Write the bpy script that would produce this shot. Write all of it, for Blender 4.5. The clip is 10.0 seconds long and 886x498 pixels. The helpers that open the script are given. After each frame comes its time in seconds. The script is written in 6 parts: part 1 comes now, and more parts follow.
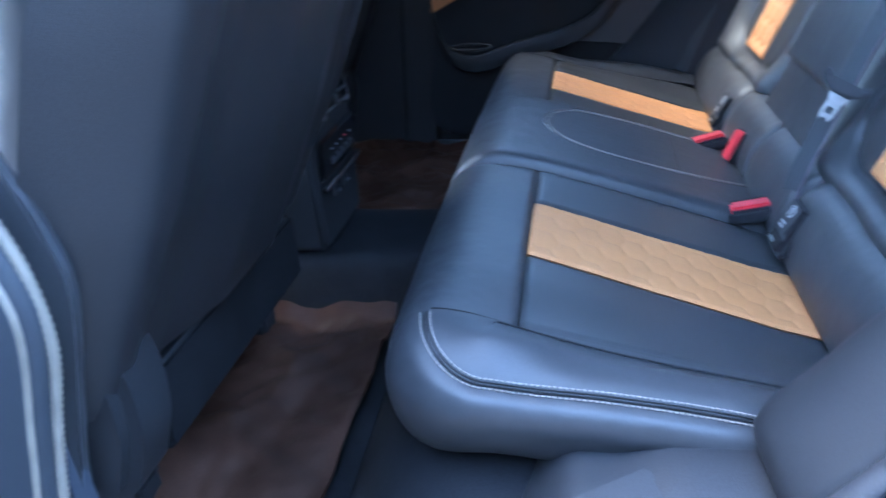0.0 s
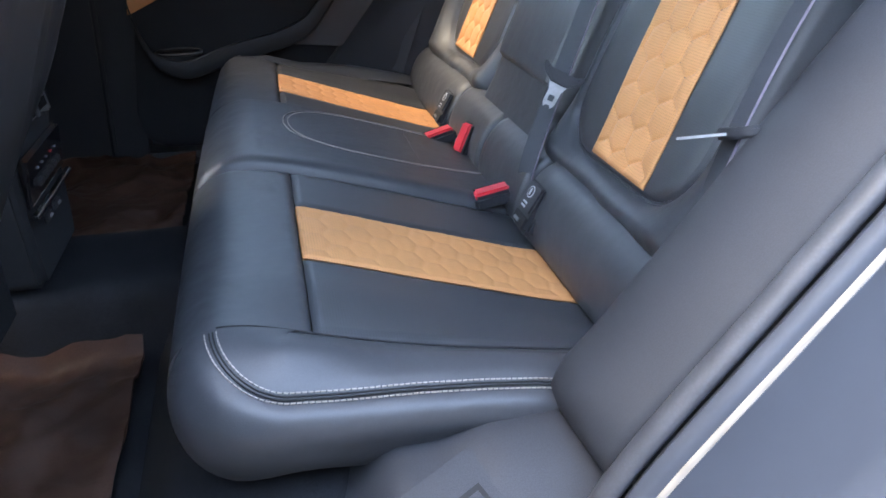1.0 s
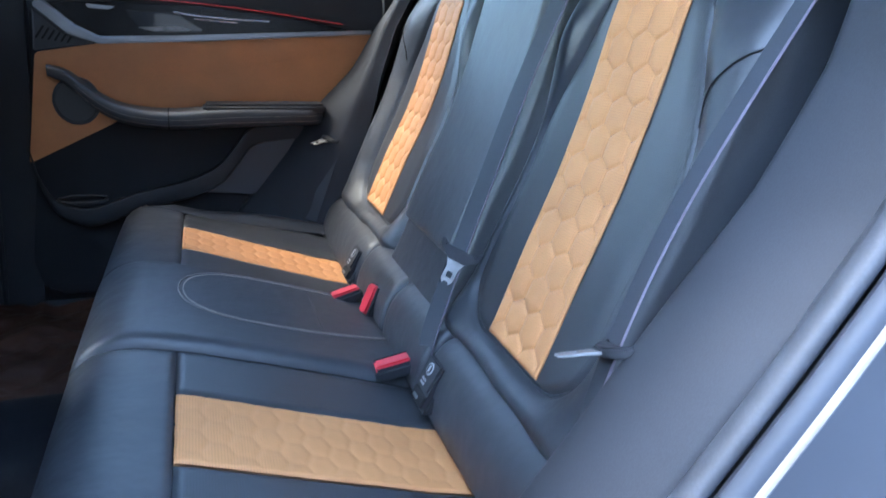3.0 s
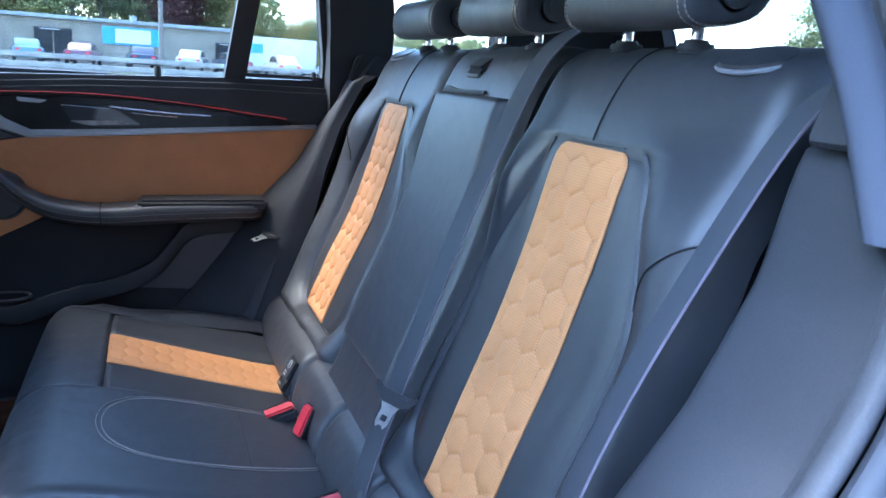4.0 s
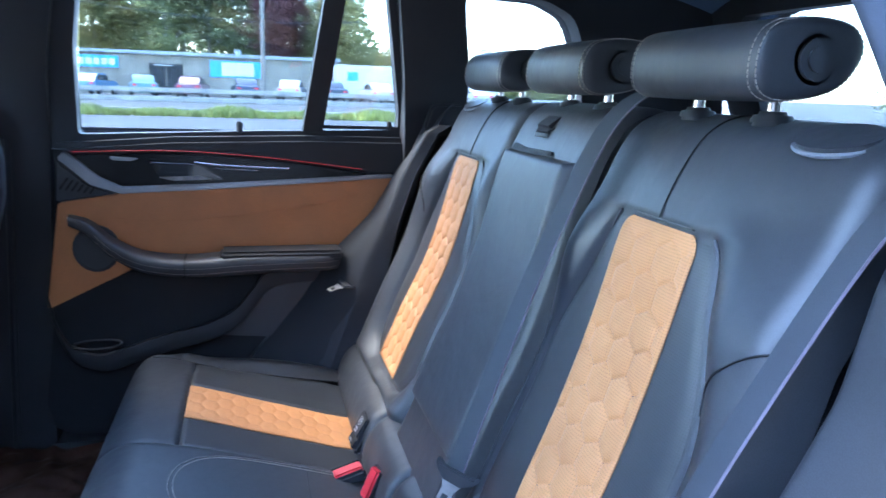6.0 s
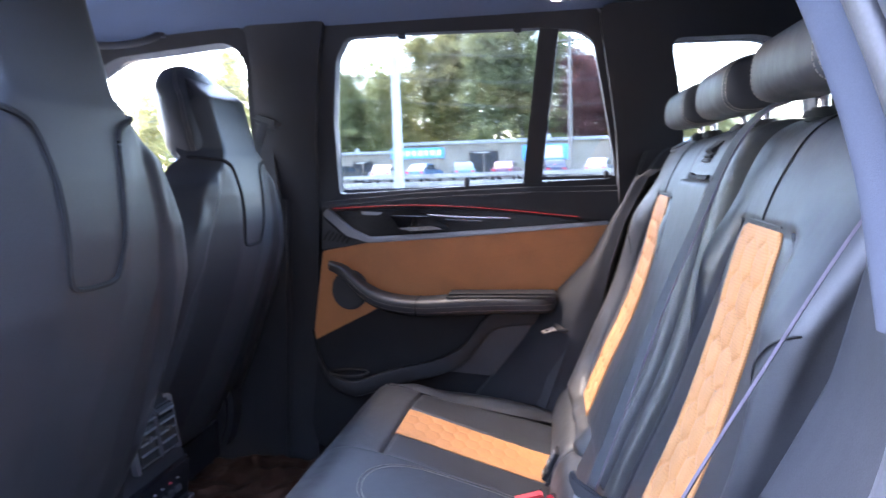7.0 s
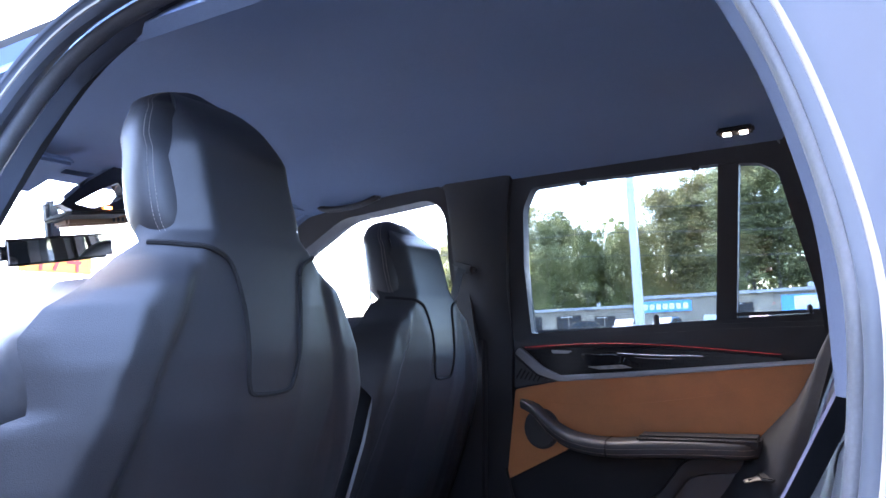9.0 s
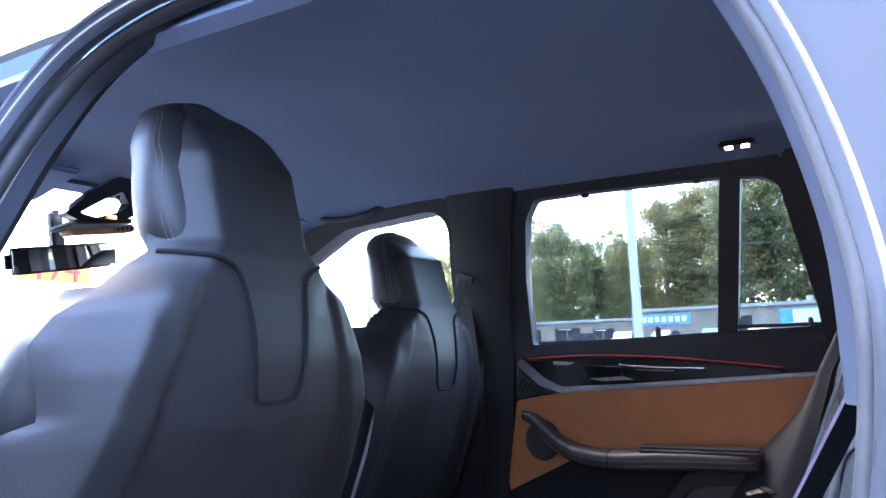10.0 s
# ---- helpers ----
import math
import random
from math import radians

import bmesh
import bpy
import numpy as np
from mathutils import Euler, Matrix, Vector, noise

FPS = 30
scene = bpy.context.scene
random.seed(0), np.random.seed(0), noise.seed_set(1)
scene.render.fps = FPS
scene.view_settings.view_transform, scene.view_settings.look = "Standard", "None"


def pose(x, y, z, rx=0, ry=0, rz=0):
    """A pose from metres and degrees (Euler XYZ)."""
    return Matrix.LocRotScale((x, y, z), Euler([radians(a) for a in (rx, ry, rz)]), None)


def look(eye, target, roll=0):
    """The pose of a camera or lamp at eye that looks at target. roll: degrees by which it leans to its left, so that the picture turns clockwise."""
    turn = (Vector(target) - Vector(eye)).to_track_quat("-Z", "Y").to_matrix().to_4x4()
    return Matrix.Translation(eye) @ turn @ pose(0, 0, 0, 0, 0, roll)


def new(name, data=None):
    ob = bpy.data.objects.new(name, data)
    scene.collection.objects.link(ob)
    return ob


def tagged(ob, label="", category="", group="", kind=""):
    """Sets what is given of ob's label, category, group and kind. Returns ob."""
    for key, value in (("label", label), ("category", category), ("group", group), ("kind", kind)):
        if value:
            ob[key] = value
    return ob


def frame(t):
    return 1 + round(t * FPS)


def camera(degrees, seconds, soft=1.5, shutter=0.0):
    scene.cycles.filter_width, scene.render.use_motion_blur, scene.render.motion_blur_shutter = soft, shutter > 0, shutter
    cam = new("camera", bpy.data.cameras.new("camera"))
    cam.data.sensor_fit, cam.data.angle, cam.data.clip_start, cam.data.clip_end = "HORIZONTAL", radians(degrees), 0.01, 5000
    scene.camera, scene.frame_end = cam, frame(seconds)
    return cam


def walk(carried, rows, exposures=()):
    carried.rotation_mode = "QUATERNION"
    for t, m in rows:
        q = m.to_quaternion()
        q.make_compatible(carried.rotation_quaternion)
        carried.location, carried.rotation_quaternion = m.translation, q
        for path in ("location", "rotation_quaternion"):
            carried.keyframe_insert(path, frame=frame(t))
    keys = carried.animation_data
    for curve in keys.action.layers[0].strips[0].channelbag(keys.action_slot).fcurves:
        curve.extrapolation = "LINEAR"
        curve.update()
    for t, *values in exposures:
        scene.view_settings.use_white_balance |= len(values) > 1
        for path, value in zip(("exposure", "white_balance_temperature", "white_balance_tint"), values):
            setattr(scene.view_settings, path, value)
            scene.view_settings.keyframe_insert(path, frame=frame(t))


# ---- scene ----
cam = camera(63.3, 10.0, shutter=0.3)
PATH = [
    (0, (-1.122, 0.305, 1.07), (0.626, 0.674, 0.17), -4.5),
    (0.3, (-1.107, 0.336, 1.063), (0.659, 0.365, 0.125), -3.9),
    (0.5, (-1.104, 0.35, 1.058), (0.657, 0.213, 0.119), -2.9),
    (1, (-1.102, 0.371, 1.052), (0.634, -0.041, 0.148), 0.0),
    (1.5, (-1.106, 0.378, 1.053), (0.641, -0.118, 0.214), 1.2),
    (2, (-1.099, 0.367, 1.057), (0.661, -0.174, 0.277), 1.8),
    (2.5, (-1.083, 0.344, 1.083), (0.702, -0.227, 0.385), 1.9),
    (3, (-1.066, 0.315, 1.122), (0.736, -0.305, 0.515), 2.2),
    (3.2, (-1.057, 0.305, 1.142), (0.751, -0.343, 0.583), 2.5),
    (4.3, (-1.002, 0.275, 1.262), (0.781, -0.5, 0.795), 4.3),
    (4.5, (-0.996, 0.272, 1.274), (0.785, -0.516, 0.816), 4.4),
    (5, (-0.978, 0.266, 1.295), (0.799, -0.533, 0.843), 4.4),
    (5.2, (-0.97, 0.265, 1.296), (0.811, -0.525, 0.845), 4.3),
    (6.3, (-1.013, 0.182, 1.291), (0.926, -0.108, 0.895), 0.8),
    (6.5, (-1.039, 0.123, 1.272), (0.926, 0.012, 0.919), -0.0),
    (7, (-1.084, 0.022, 1.235), (0.876, 0.35, 1.007), -1.8),
    (7.5, (-1.108, -0.039, 1.194), (0.782, 0.61, 1.111), -2.7),
    (8, (-1.112, -0.087, 1.188), (0.705, 0.749, 1.237), -2.6),
    (8.5, (-1.109, -0.124, 1.193), (0.665, 0.786, 1.348), -2.4),
    (9, (-1.116, -0.129, 1.189), (0.637, 0.807, 1.416), -2.5),
    (9.5, (-1.127, -0.125, 1.183), (0.621, 0.813, 1.437), -2.3),
    (10, (-1.127, -0.124, 1.187), (0.625, 0.806, 1.446), -2.2),
]
walk(cam, [(t, look(eye, target, roll)) for t, eye, target, roll in PATH],
     exposures=[(0, 5.36, 5600, 5), (0.5, 5.32, 7500, 10), (1, 5.24, 7850, 10), (1.5, 5.14, 6650, 7), (2, 5.2, 6450, 6), (3, 5.22, 6200, 5), (4.5, 5.14, 5650, 7), (5.2, 5.14, 5650, 7), (6.5, 5.58, 5850, 9), (7, 5.66, 6900, 22), (7.5, 5.58, 6450, 20), (8, 5.48, 6250, 22), (8.5, 5.28, 6500, 19), (10, 5.12, 6500, 19)])

# ---- world and light ----
SUN_EL, SUN_ROT = 58.0, 32.0
world = bpy.data.worlds.new("sky")
scene.world = world
world.use_nodes = True
wn = world.node_tree.nodes
sky = wn.new("ShaderNodeTexSky")
sky.sky_type = "NISHITA"
sky.sun_disc = False
sky.sun_elevation, sky.sun_rotation = radians(SUN_EL), radians(SUN_ROT)
wn["Background"].inputs["Strength"].default_value = 0.15
world.node_tree.links.new(sky.outputs["Color"], wn["Background"].inputs["Color"])
sun = new("sun", bpy.data.lights.new("sun", "SUN"))
sun.data.energy, sun.data.angle, sun.data.color = 0.5, radians(45), (1.0, 0.88, 0.74)
sun_to = Vector((math.sin(radians(SUN_ROT)) * math.cos(radians(SUN_EL)), math.cos(radians(SUN_ROT)) * math.cos(radians(SUN_EL)), math.sin(radians(SUN_EL))))
sun.matrix_world = look(sun_to * 50, (0, 0, 0))


# ---- materials ----
def material(name, color, rough=0.5, metal=0.0, grain=0.0, grain_scale=400, stain=0.15, stain_scale=6, bump=0.0, dots=0.0, dot_floor=0.35, dot_axis="Z", coat=0.0, emit=0.0, fresh=0.5, island=0.0, weave=0.0, sheen=0.0, thin=0.0, wave=0.0):
    """Principled surface: two scales of variation, optional relief, dots (perforation) and weave."""
    m = bpy.data.materials.new(name)
    m.use_nodes = True
    nt = m.node_tree
    b = nt.nodes["Principled BSDF"]
    link = nt.links.new
    b.inputs["Roughness"].default_value = rough
    b.inputs["Metallic"].default_value = metal
    b.inputs["Specular IOR Level"].default_value = fresh
    b.inputs["Coat Weight"].default_value = coat
    b.inputs["Sheen Weight"].default_value = sheen
    co = nt.nodes.new("ShaderNodeTexCoord").outputs["Object"]
    big = nt.nodes.new("ShaderNodeTexNoise")
    big.inputs["Scale"].default_value = stain_scale
    big.inputs["Detail"].default_value = 5
    link(co, big.inputs["Vector"])
    ramp = nt.nodes.new("ShaderNodeMapRange")
    ramp.inputs["From Min"].default_value, ramp.inputs["From Max"].default_value = 0.3, 0.7
    ramp.inputs["To Min"].default_value, ramp.inputs["To Max"].default_value = 1 - stain, 1 + stain
    link(big.outputs["Fac"], ramp.inputs["Value"])
    value = ramp.outputs["Result"]
    if island:
        geo = nt.nodes.new("ShaderNodeNewGeometry")
        rr = nt.nodes.new("ShaderNodeMapRange")
        rr.inputs["To Min"].default_value, rr.inputs["To Max"].default_value = 1 - island, 1 + island
        link(geo.outputs["Random Per Island"], rr.inputs["Value"])
        mul = nt.nodes.new("ShaderNodeMath")
        mul.operation = "MULTIPLY"
        link(value, mul.inputs[0])
        link(rr.outputs["Result"], mul.inputs[1])
        value = mul.outputs["Value"]
    height = None
    if grain:
        fine = nt.nodes.new("ShaderNodeTexVoronoi")
        fine.inputs["Scale"].default_value = grain_scale
        link(co, fine.inputs["Vector"])
        height = fine.outputs["Distance"]
        gr = nt.nodes.new("ShaderNodeMapRange")
        gr.inputs["From Max"].default_value = 0.7
        gr.inputs["To Min"].default_value, gr.inputs["To Max"].default_value = 1 + grain, 1 - grain
        link(height, gr.inputs["Value"])
        mul = nt.nodes.new("ShaderNodeMath")
        mul.operation = "MULTIPLY"
        link(value, mul.inputs[0])
        link(gr.outputs["Result"], mul.inputs[1])
        value = mul.outputs["Value"]
        rv = nt.nodes.new("ShaderNodeMapRange")
        rv.inputs["To Min"].default_value, rv.inputs["To Max"].default_value = max(0, rough - 0.08), min(1, rough + 0.08)
        link(big.outputs["Fac"], rv.inputs["Value"])
        link(rv.outputs["Result"], b.inputs["Roughness"])
    if dots:
        sep = nt.nodes.new("ShaderNodeSeparateXYZ")
        com = nt.nodes.new("ShaderNodeCombineXYZ")
        link(co, sep.inputs[0])
        link(sep.outputs["X"], com.inputs["X"])
        link(sep.outputs[dot_axis], com.inputs["Y"])
        vo = nt.nodes.new("ShaderNodeTexVoronoi")
        vo.voronoi_dimensions = "2D"
        vo.inputs["Scale"].default_value = dots
        vo.inputs["Randomness"].default_value = 0.0
        link(com.outputs[0], vo.inputs["Vector"])
        dm = nt.nodes.new("ShaderNodeMapRange")
        dm.interpolation_type = "SMOOTHSTEP"
        dm.inputs["From Min"].default_value, dm.inputs["From Max"].default_value = 0.22, 0.34
        dm.inputs["To Min"].default_value = dot_floor
        link(vo.outputs["Distance"], dm.inputs["Value"])
        height = dm.outputs["Result"]
        mul = nt.nodes.new("ShaderNodeMath")
        mul.operation = "MULTIPLY"
        link(value, mul.inputs[0])
        link(height, mul.inputs[1])
        value = mul.outputs["Value"]
    if weave:
        ck = nt.nodes.new("ShaderNodeTexChecker")
        ck.inputs["Scale"].default_value = weave
        ck.inputs["Color1"].default_value, ck.inputs["Color2"].default_value = (1.5, 1.5, 1.5, 1), (0.6, 0.6, 0.6, 1)
        mp = nt.nodes.new("ShaderNodeMapping")
        mp.inputs["Rotation"].default_value = (0.78, 0, 0)
        link(co, mp.inputs["Vector"])
        link(mp.outputs["Vector"], ck.inputs["Vector"])
        mul = nt.nodes.new("ShaderNodeMath")
        mul.operation = "MULTIPLY"
        link(value, mul.inputs[0])
        link(ck.outputs["Color"], mul.inputs[1])
        value = mul.outputs["Value"]
    mix = nt.nodes.new("ShaderNodeVectorMath")
    mix.operation = "SCALE"
    mix.inputs[0].default_value = color
    link(value, mix.inputs["Scale"])
    link(mix.outputs["Vector"], b.inputs["Base Color"])
    if bump and height is not None:
        bp = nt.nodes.new("ShaderNodeBump")
        bp.inputs["Strength"].default_value = bump
        bp.inputs["Distance"].default_value = 0.0006
        link(height, bp.inputs["Height"])
        link(bp.outputs["Normal"], b.inputs["Normal"])
        if wave:
            soft = nt.nodes.new("ShaderNodeTexNoise")
            soft.inputs["Scale"].default_value = 22
            soft.inputs["Detail"].default_value = 2
            link(co, soft.inputs["Vector"])
            wv = nt.nodes.new("ShaderNodeBump")
            wv.inputs["Strength"].default_value = wave
            wv.inputs["Distance"].default_value = 0.008
            link(soft.outputs["Fac"], wv.inputs["Height"])
            link(wv.outputs["Normal"], bp.inputs["Normal"])
    if thin:
        tl = nt.nodes.new("ShaderNodeBsdfTranslucent")
        link(mix.outputs["Vector"], tl.inputs["Color"])
        both = nt.nodes.new("ShaderNodeMixShader")
        both.inputs["Fac"].default_value = thin
        link(b.outputs[0], both.inputs[1])
        link(tl.outputs[0], both.inputs[2])
        link(both.outputs[0], nt.nodes["Material Output"].inputs["Surface"])
    if emit:
        b.inputs["Emission Color"].default_value = (*color, 1)
        b.inputs["Emission Strength"].default_value = emit
    return m


def glass_material(name, tint, gloss):
    m = bpy.data.materials.new(name)
    m.use_nodes = True
    nt = m.node_tree
    nt.nodes.remove(nt.nodes["Principled BSDF"])
    clear = nt.nodes.new("ShaderNodeBsdfTransparent")
    clear.inputs["Color"].default_value = (*tint, 1)
    shine = nt.nodes.new("ShaderNodeBsdfGlossy")
    shine.inputs["Roughness"].default_value = 0.02
    mix = nt.nodes.new("ShaderNodeMixShader")
    mix.inputs["Fac"].default_value = gloss
    nt.links.new(clear.outputs[0], mix.inputs[1])
    nt.links.new(shine.outputs[0], mix.inputs[2])
    nt.links.new(mix.outputs[0], nt.nodes["Material Output"].inputs["Surface"])
    return m


M = {}
M["leather"] = material("black_leather", (0.036, 0.038, 0.043), 0.47, wave=0.3, fresh=0.58, grain=0.12, grain_scale=900, stain=0.10, stain_scale=9, bump=0.10)
for suffix, axis in (("", "Y"), ("_up", "Z")):
    M["leather_perf" + suffix] = material("black_perforated_leather" + suffix, (0.036, 0.038, 0.042), 0.42, fresh=0.6, dots=360, dot_floor=0.62, dot_axis=axis, stain=0.12, stain_scale=12, bump=0.15)
    M["tan_perf" + suffix] = material("tan_perforated_leather" + suffix, (0.56, 0.245, 0.088), 0.64, dots=330, dot_floor=0.78, dot_axis=axis, stain=0.08, stain_scale=16, bump=0.10)
M["tan"] = material("tan_leather", (0.60, 0.245, 0.09), 0.5, grain=0.1, grain_scale=800, stain=0.08, stain_scale=14, bump=0.2)
M["thread"] = material("pale_thread", (0.30, 0.265, 0.235), 0.8, stain=0.2, stain_scale=300)
M["seam"] = material("seam_shadow", (0.006, 0.006, 0.007), 0.8, stain=0.1)
M["side_skin"] = material("black_leatherette", (0.030, 0.032, 0.037), 0.60, wave=0.2, fresh=0.28, grain=0.12, grain_scale=900, stain=0.10, stain_scale=9, bump=0.10)
M["plastic"] = material("black_soft_plastic", (0.028, 0.0295, 0.034), 0.55, fresh=0.3, grain=0.15, grain_scale=900, stain=0.15, bump=0.25)
M["plastic_grey"] = material("grey_plastic", (0.046, 0.049, 0.056), 0.5, grain=0.15, grain_scale=900, stain=0.12, bump=0.25)
M["shell"] = material("seat_shell_leatherette", (0.029, 0.030, 0.034), 0.42, grain=0.15, grain_scale=900, stain=0.12, stain_scale=5, bump=0.25)
# Darker copy of the black plastic, with shade put into its colour.
M["plastic_shaded"] = material("shaded_black_plastic", (0.022, 0.0235, 0.027), 0.8, grain=0.15, grain_scale=900, stain=0.15, bump=0.25, fresh=0.25)
M["gloss"] = material("gloss_black", (0.008, 0.008, 0.009), 0.08, stain=0.3, coat=0.6)
M["carbon"] = material("carbon_fibre", (0.009, 0.0095, 0.011), 0.22, weave=420, stain=0.15, coat=0.0, fresh=0.28)
M["chrome"] = material("brushed_chrome", (0.62, 0.62, 0.63), 0.22, metal=1.0, stain=0.12, stain_scale=40)
M["silver"] = material("satin_silver_trim", (0.29, 0.30, 0.32), 0.32, metal=0.8, stain=0.12, stain_scale=20)
M["steel"] = material("steel", (0.27, 0.27, 0.27), 0.5, metal=0.8, stain=0.2, stain_scale=60)
M["red"] = material("red_button", (0.60, 0.025, 0.04), 0.4, stain=0.1, stain_scale=60)
M["red_light"] = material("red_light_strip", (0.45, 0.03, 0.035), 0.3, emit=0.03, stain=0.05)
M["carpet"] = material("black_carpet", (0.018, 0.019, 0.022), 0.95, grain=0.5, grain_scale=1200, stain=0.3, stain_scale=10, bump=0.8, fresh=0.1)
M["mat_brown"] = material("brown_paper_mat", (0.068, 0.032, 0.021), 0.55, grain=0.15, grain_scale=500, stain=0.45, stain_scale=7, bump=0.5, fresh=0.2)
# Anthracite cloth made paler and bluer: glare haze is put into its colour.
M["headliner"] = material("hazed_blue_headliner", (0.21, 0.285, 0.43), 0.95, grain=0.3, grain_scale=1500, stain=0.05, stain_scale=3, bump=0.5, fresh=0.1)
M["roof_trim"] = material("blue_grey_cloth_trim", (0.055, 0.064, 0.085), 0.9, grain=0.06, grain_scale=1200, stain=0.06, stain_scale=6, bump=0.15, fresh=0.15)
M["paint"] = material("silver_blue_paint", (0.048, 0.056, 0.070), 0.5, metal=0.15, stain=0.06, stain_scale=12, coat=0.0, fresh=0.25)
M["rubber"] = material("dark_grey_rubber", (0.045, 0.048, 0.056), 0.55, stain=0.18, stain_scale=30, grain=0.1, bump=0.2)
# Pale colour of the edge cord, and of the painted flange highlight.
M["bead"] = material("pale_cord_and_highlight", (0.225, 0.203, 0.173), 0.6, stain=0.2, stain_scale=25)
M["belt"] = material("belt_webbing", (0.050, 0.055, 0.064), 0.8, fresh=0.25, grain=0.10, grain_scale=1400, stain=0.1, bump=0.15)
M["belt_edge"] = material("belt_selvedge", (0.125, 0.105, 0.13), 0.7, stain=0.15, stain_scale=60)
M["white_print"] = material("white_print", (0.38, 0.38, 0.38), 0.6, stain=0.1)
M["lamp_lens"] = material("lamp_lens", (1.0, 0.84, 0.66), 0.3, emit=3.0, stain=0.05)
M["screen"] = material("lit_screen", (0.35, 0.33, 0.3), 0.2, emit=0.6, stain=0.4, stain_scale=40)
M["glass"] = glass_material("clear_glass", (0.93, 0.96, 0.97), 0.04)
M["glass_tint"] = glass_material("privacy_glass", (0.50, 0.535, 0.55), 0.04)
M["mirror"] = material("mirror_glass", (0.8, 0.82, 0.85), 0.02, metal=1.0, stain=0.02)
M["asphalt"] = material("asphalt", (0.05, 0.05, 0.052), 0.9, grain=0.3, grain_scale=40, stain=0.3, stain_scale=0.4, bump=0.6)
M["grass"] = material("weed_leaf", (0.19, 0.21, 0.045), 0.7, stain=0.4, stain_scale=0.6, island=0.35)
M["leaf"] = material("tree_leaf", (0.22, 0.235, 0.105), 0.8, thin=0.62, stain=0.3, stain_scale=0.25, island=0.28)
M["leaf_yellow"] = material("yellowing_leaf", (0.29, 0.265, 0.11), 0.8, thin=0.62, stain=0.3, stain_scale=0.25, island=0.28)
M["leaf_red"] = material("red_leaf", (0.14, 0.055, 0.05), 0.7, thin=0.4, stain=0.35, stain_scale=0.25, island=0.4)
M["bark"] = material("bark", (0.26, 0.235, 0.21), 0.9, grain=0.4, grain_scale=12, stain=0.3, stain_scale=1.5, bump=0.8)
M["pole"] = material("grey_painted_pole", (0.42, 0.45, 0.48), 0.5, stain=0.15, stain_scale=2)
M["wood_pole"] = material("weathered_wood_pole", (0.2, 0.18, 0.16), 0.9, stain=0.3, stain_scale=3, grain=0.3, grain_scale=30, bump=0.5)
M["block"] = material("painted_block_wall", (0.231, 0.206, 0.168), 0.9, stain=0.22, stain_scale=0.7, grain=0.1, grain_scale=20, bump=0.3)
M["roof_metal"] = material("pale_roof_edge", (0.266, 0.294, 0.315), 0.5, stain=0.15, stain_scale=0.5)
# Near-black that stands in for the unlit inside of the open bays.
M["bay_dark"] = material("bay_interior_shade", (0.02, 0.02, 0.022), 0.8, stain=0.3, stain_scale=1)
M["sign_blue"] = material("blue_sign", (0.06, 0.30, 0.62), 0.5, stain=0.12, stain_scale=1)
M["sign_white"] = material("white_sign", (0.55, 0.57, 0.58), 0.5, stain=0.1, stain_scale=1)
M["white_paint"] = material("white_vehicle_paint", (0.50, 0.51, 0.52), 0.35, stain=0.1, stain_scale=1, coat=0.4)
M["concrete"] = material("concrete_rail", (0.33, 0.32, 0.30), 0.9, stain=0.25, stain_scale=0.9, grain=0.2, grain_scale=15, bump=0.5)
# Dark colour of the added wall that keeps low side light down.
M["dark_wall"] = material("dark_light_block", (0.09, 0.09, 0.09), 0.9, stain=0.25, stain_scale=0.9, grain=0.2, grain_scale=15, bump=0.5)
M["car_glass"] = material("dark_car_glass", (0.03, 0.04, 0.05), 0.06, stain=0.2, stain_scale=2)
M["tyre"] = material("tyre", (0.025, 0.025, 0.026), 0.85, stain=0.2, stain_scale=8)
M["sign_yellow"] = material("yellow_sign", (0.52, 0.19, 0.012), 0.5, stain=0.1, stain_scale=4)
M["sign_red"] = material("red_digit", (0.30, 0.008, 0.004), 0.5, stain=0.1, stain_scale=4)
# Brown stands in for warm light falling on the roof edge.
M["warm_lit_edge"] = material("roof_edge_lit_brown", (0.30, 0.17, 0.10), 0.45, stain=0.15, stain_scale=30)
M["plastic_pale"] = material("pale_grey_plastic", (0.17, 0.18, 0.21), 0.5, grain=0.1, grain_scale=900, stain=0.1, bump=0.2)
M["orange_amb"] = material("amber_indicator", (0.9, 0.25, 0.05), 0.3, emit=1.0, stain=0.05)


# ---- builders ----
def finish(name, me, mat, parent=None, label="", smooth=True):
    if smooth:
        me.polygons.foreach_set("use_smooth", [True] * len(me.polygons))
    me.materials.append(M[mat])
    ob = new(name, me)
    if parent is not None:
        ob.parent = parent
    if label:
        tagged(ob, label)
    return ob


def part(name, bm, mat, parent=None, label="", smooth=False):
    me = bpy.data.meshes.new(name)
    bmesh.ops.recalc_face_normals(bm, faces=bm.faces[:])
    bm.to_mesh(me)
    bm.free()
    ob = finish(name, me, mat, parent, label, smooth)
    if smooth:
        me.set_sharp_from_angle(angle=radians(40))
    return ob


def thing(name, label, category, at=(0, 0, 0), group="", kind=""):
    ob = new(name)
    ob.location = at
    ob.empty_display_size = 0.1
    return tagged(ob, label, category, group, kind)


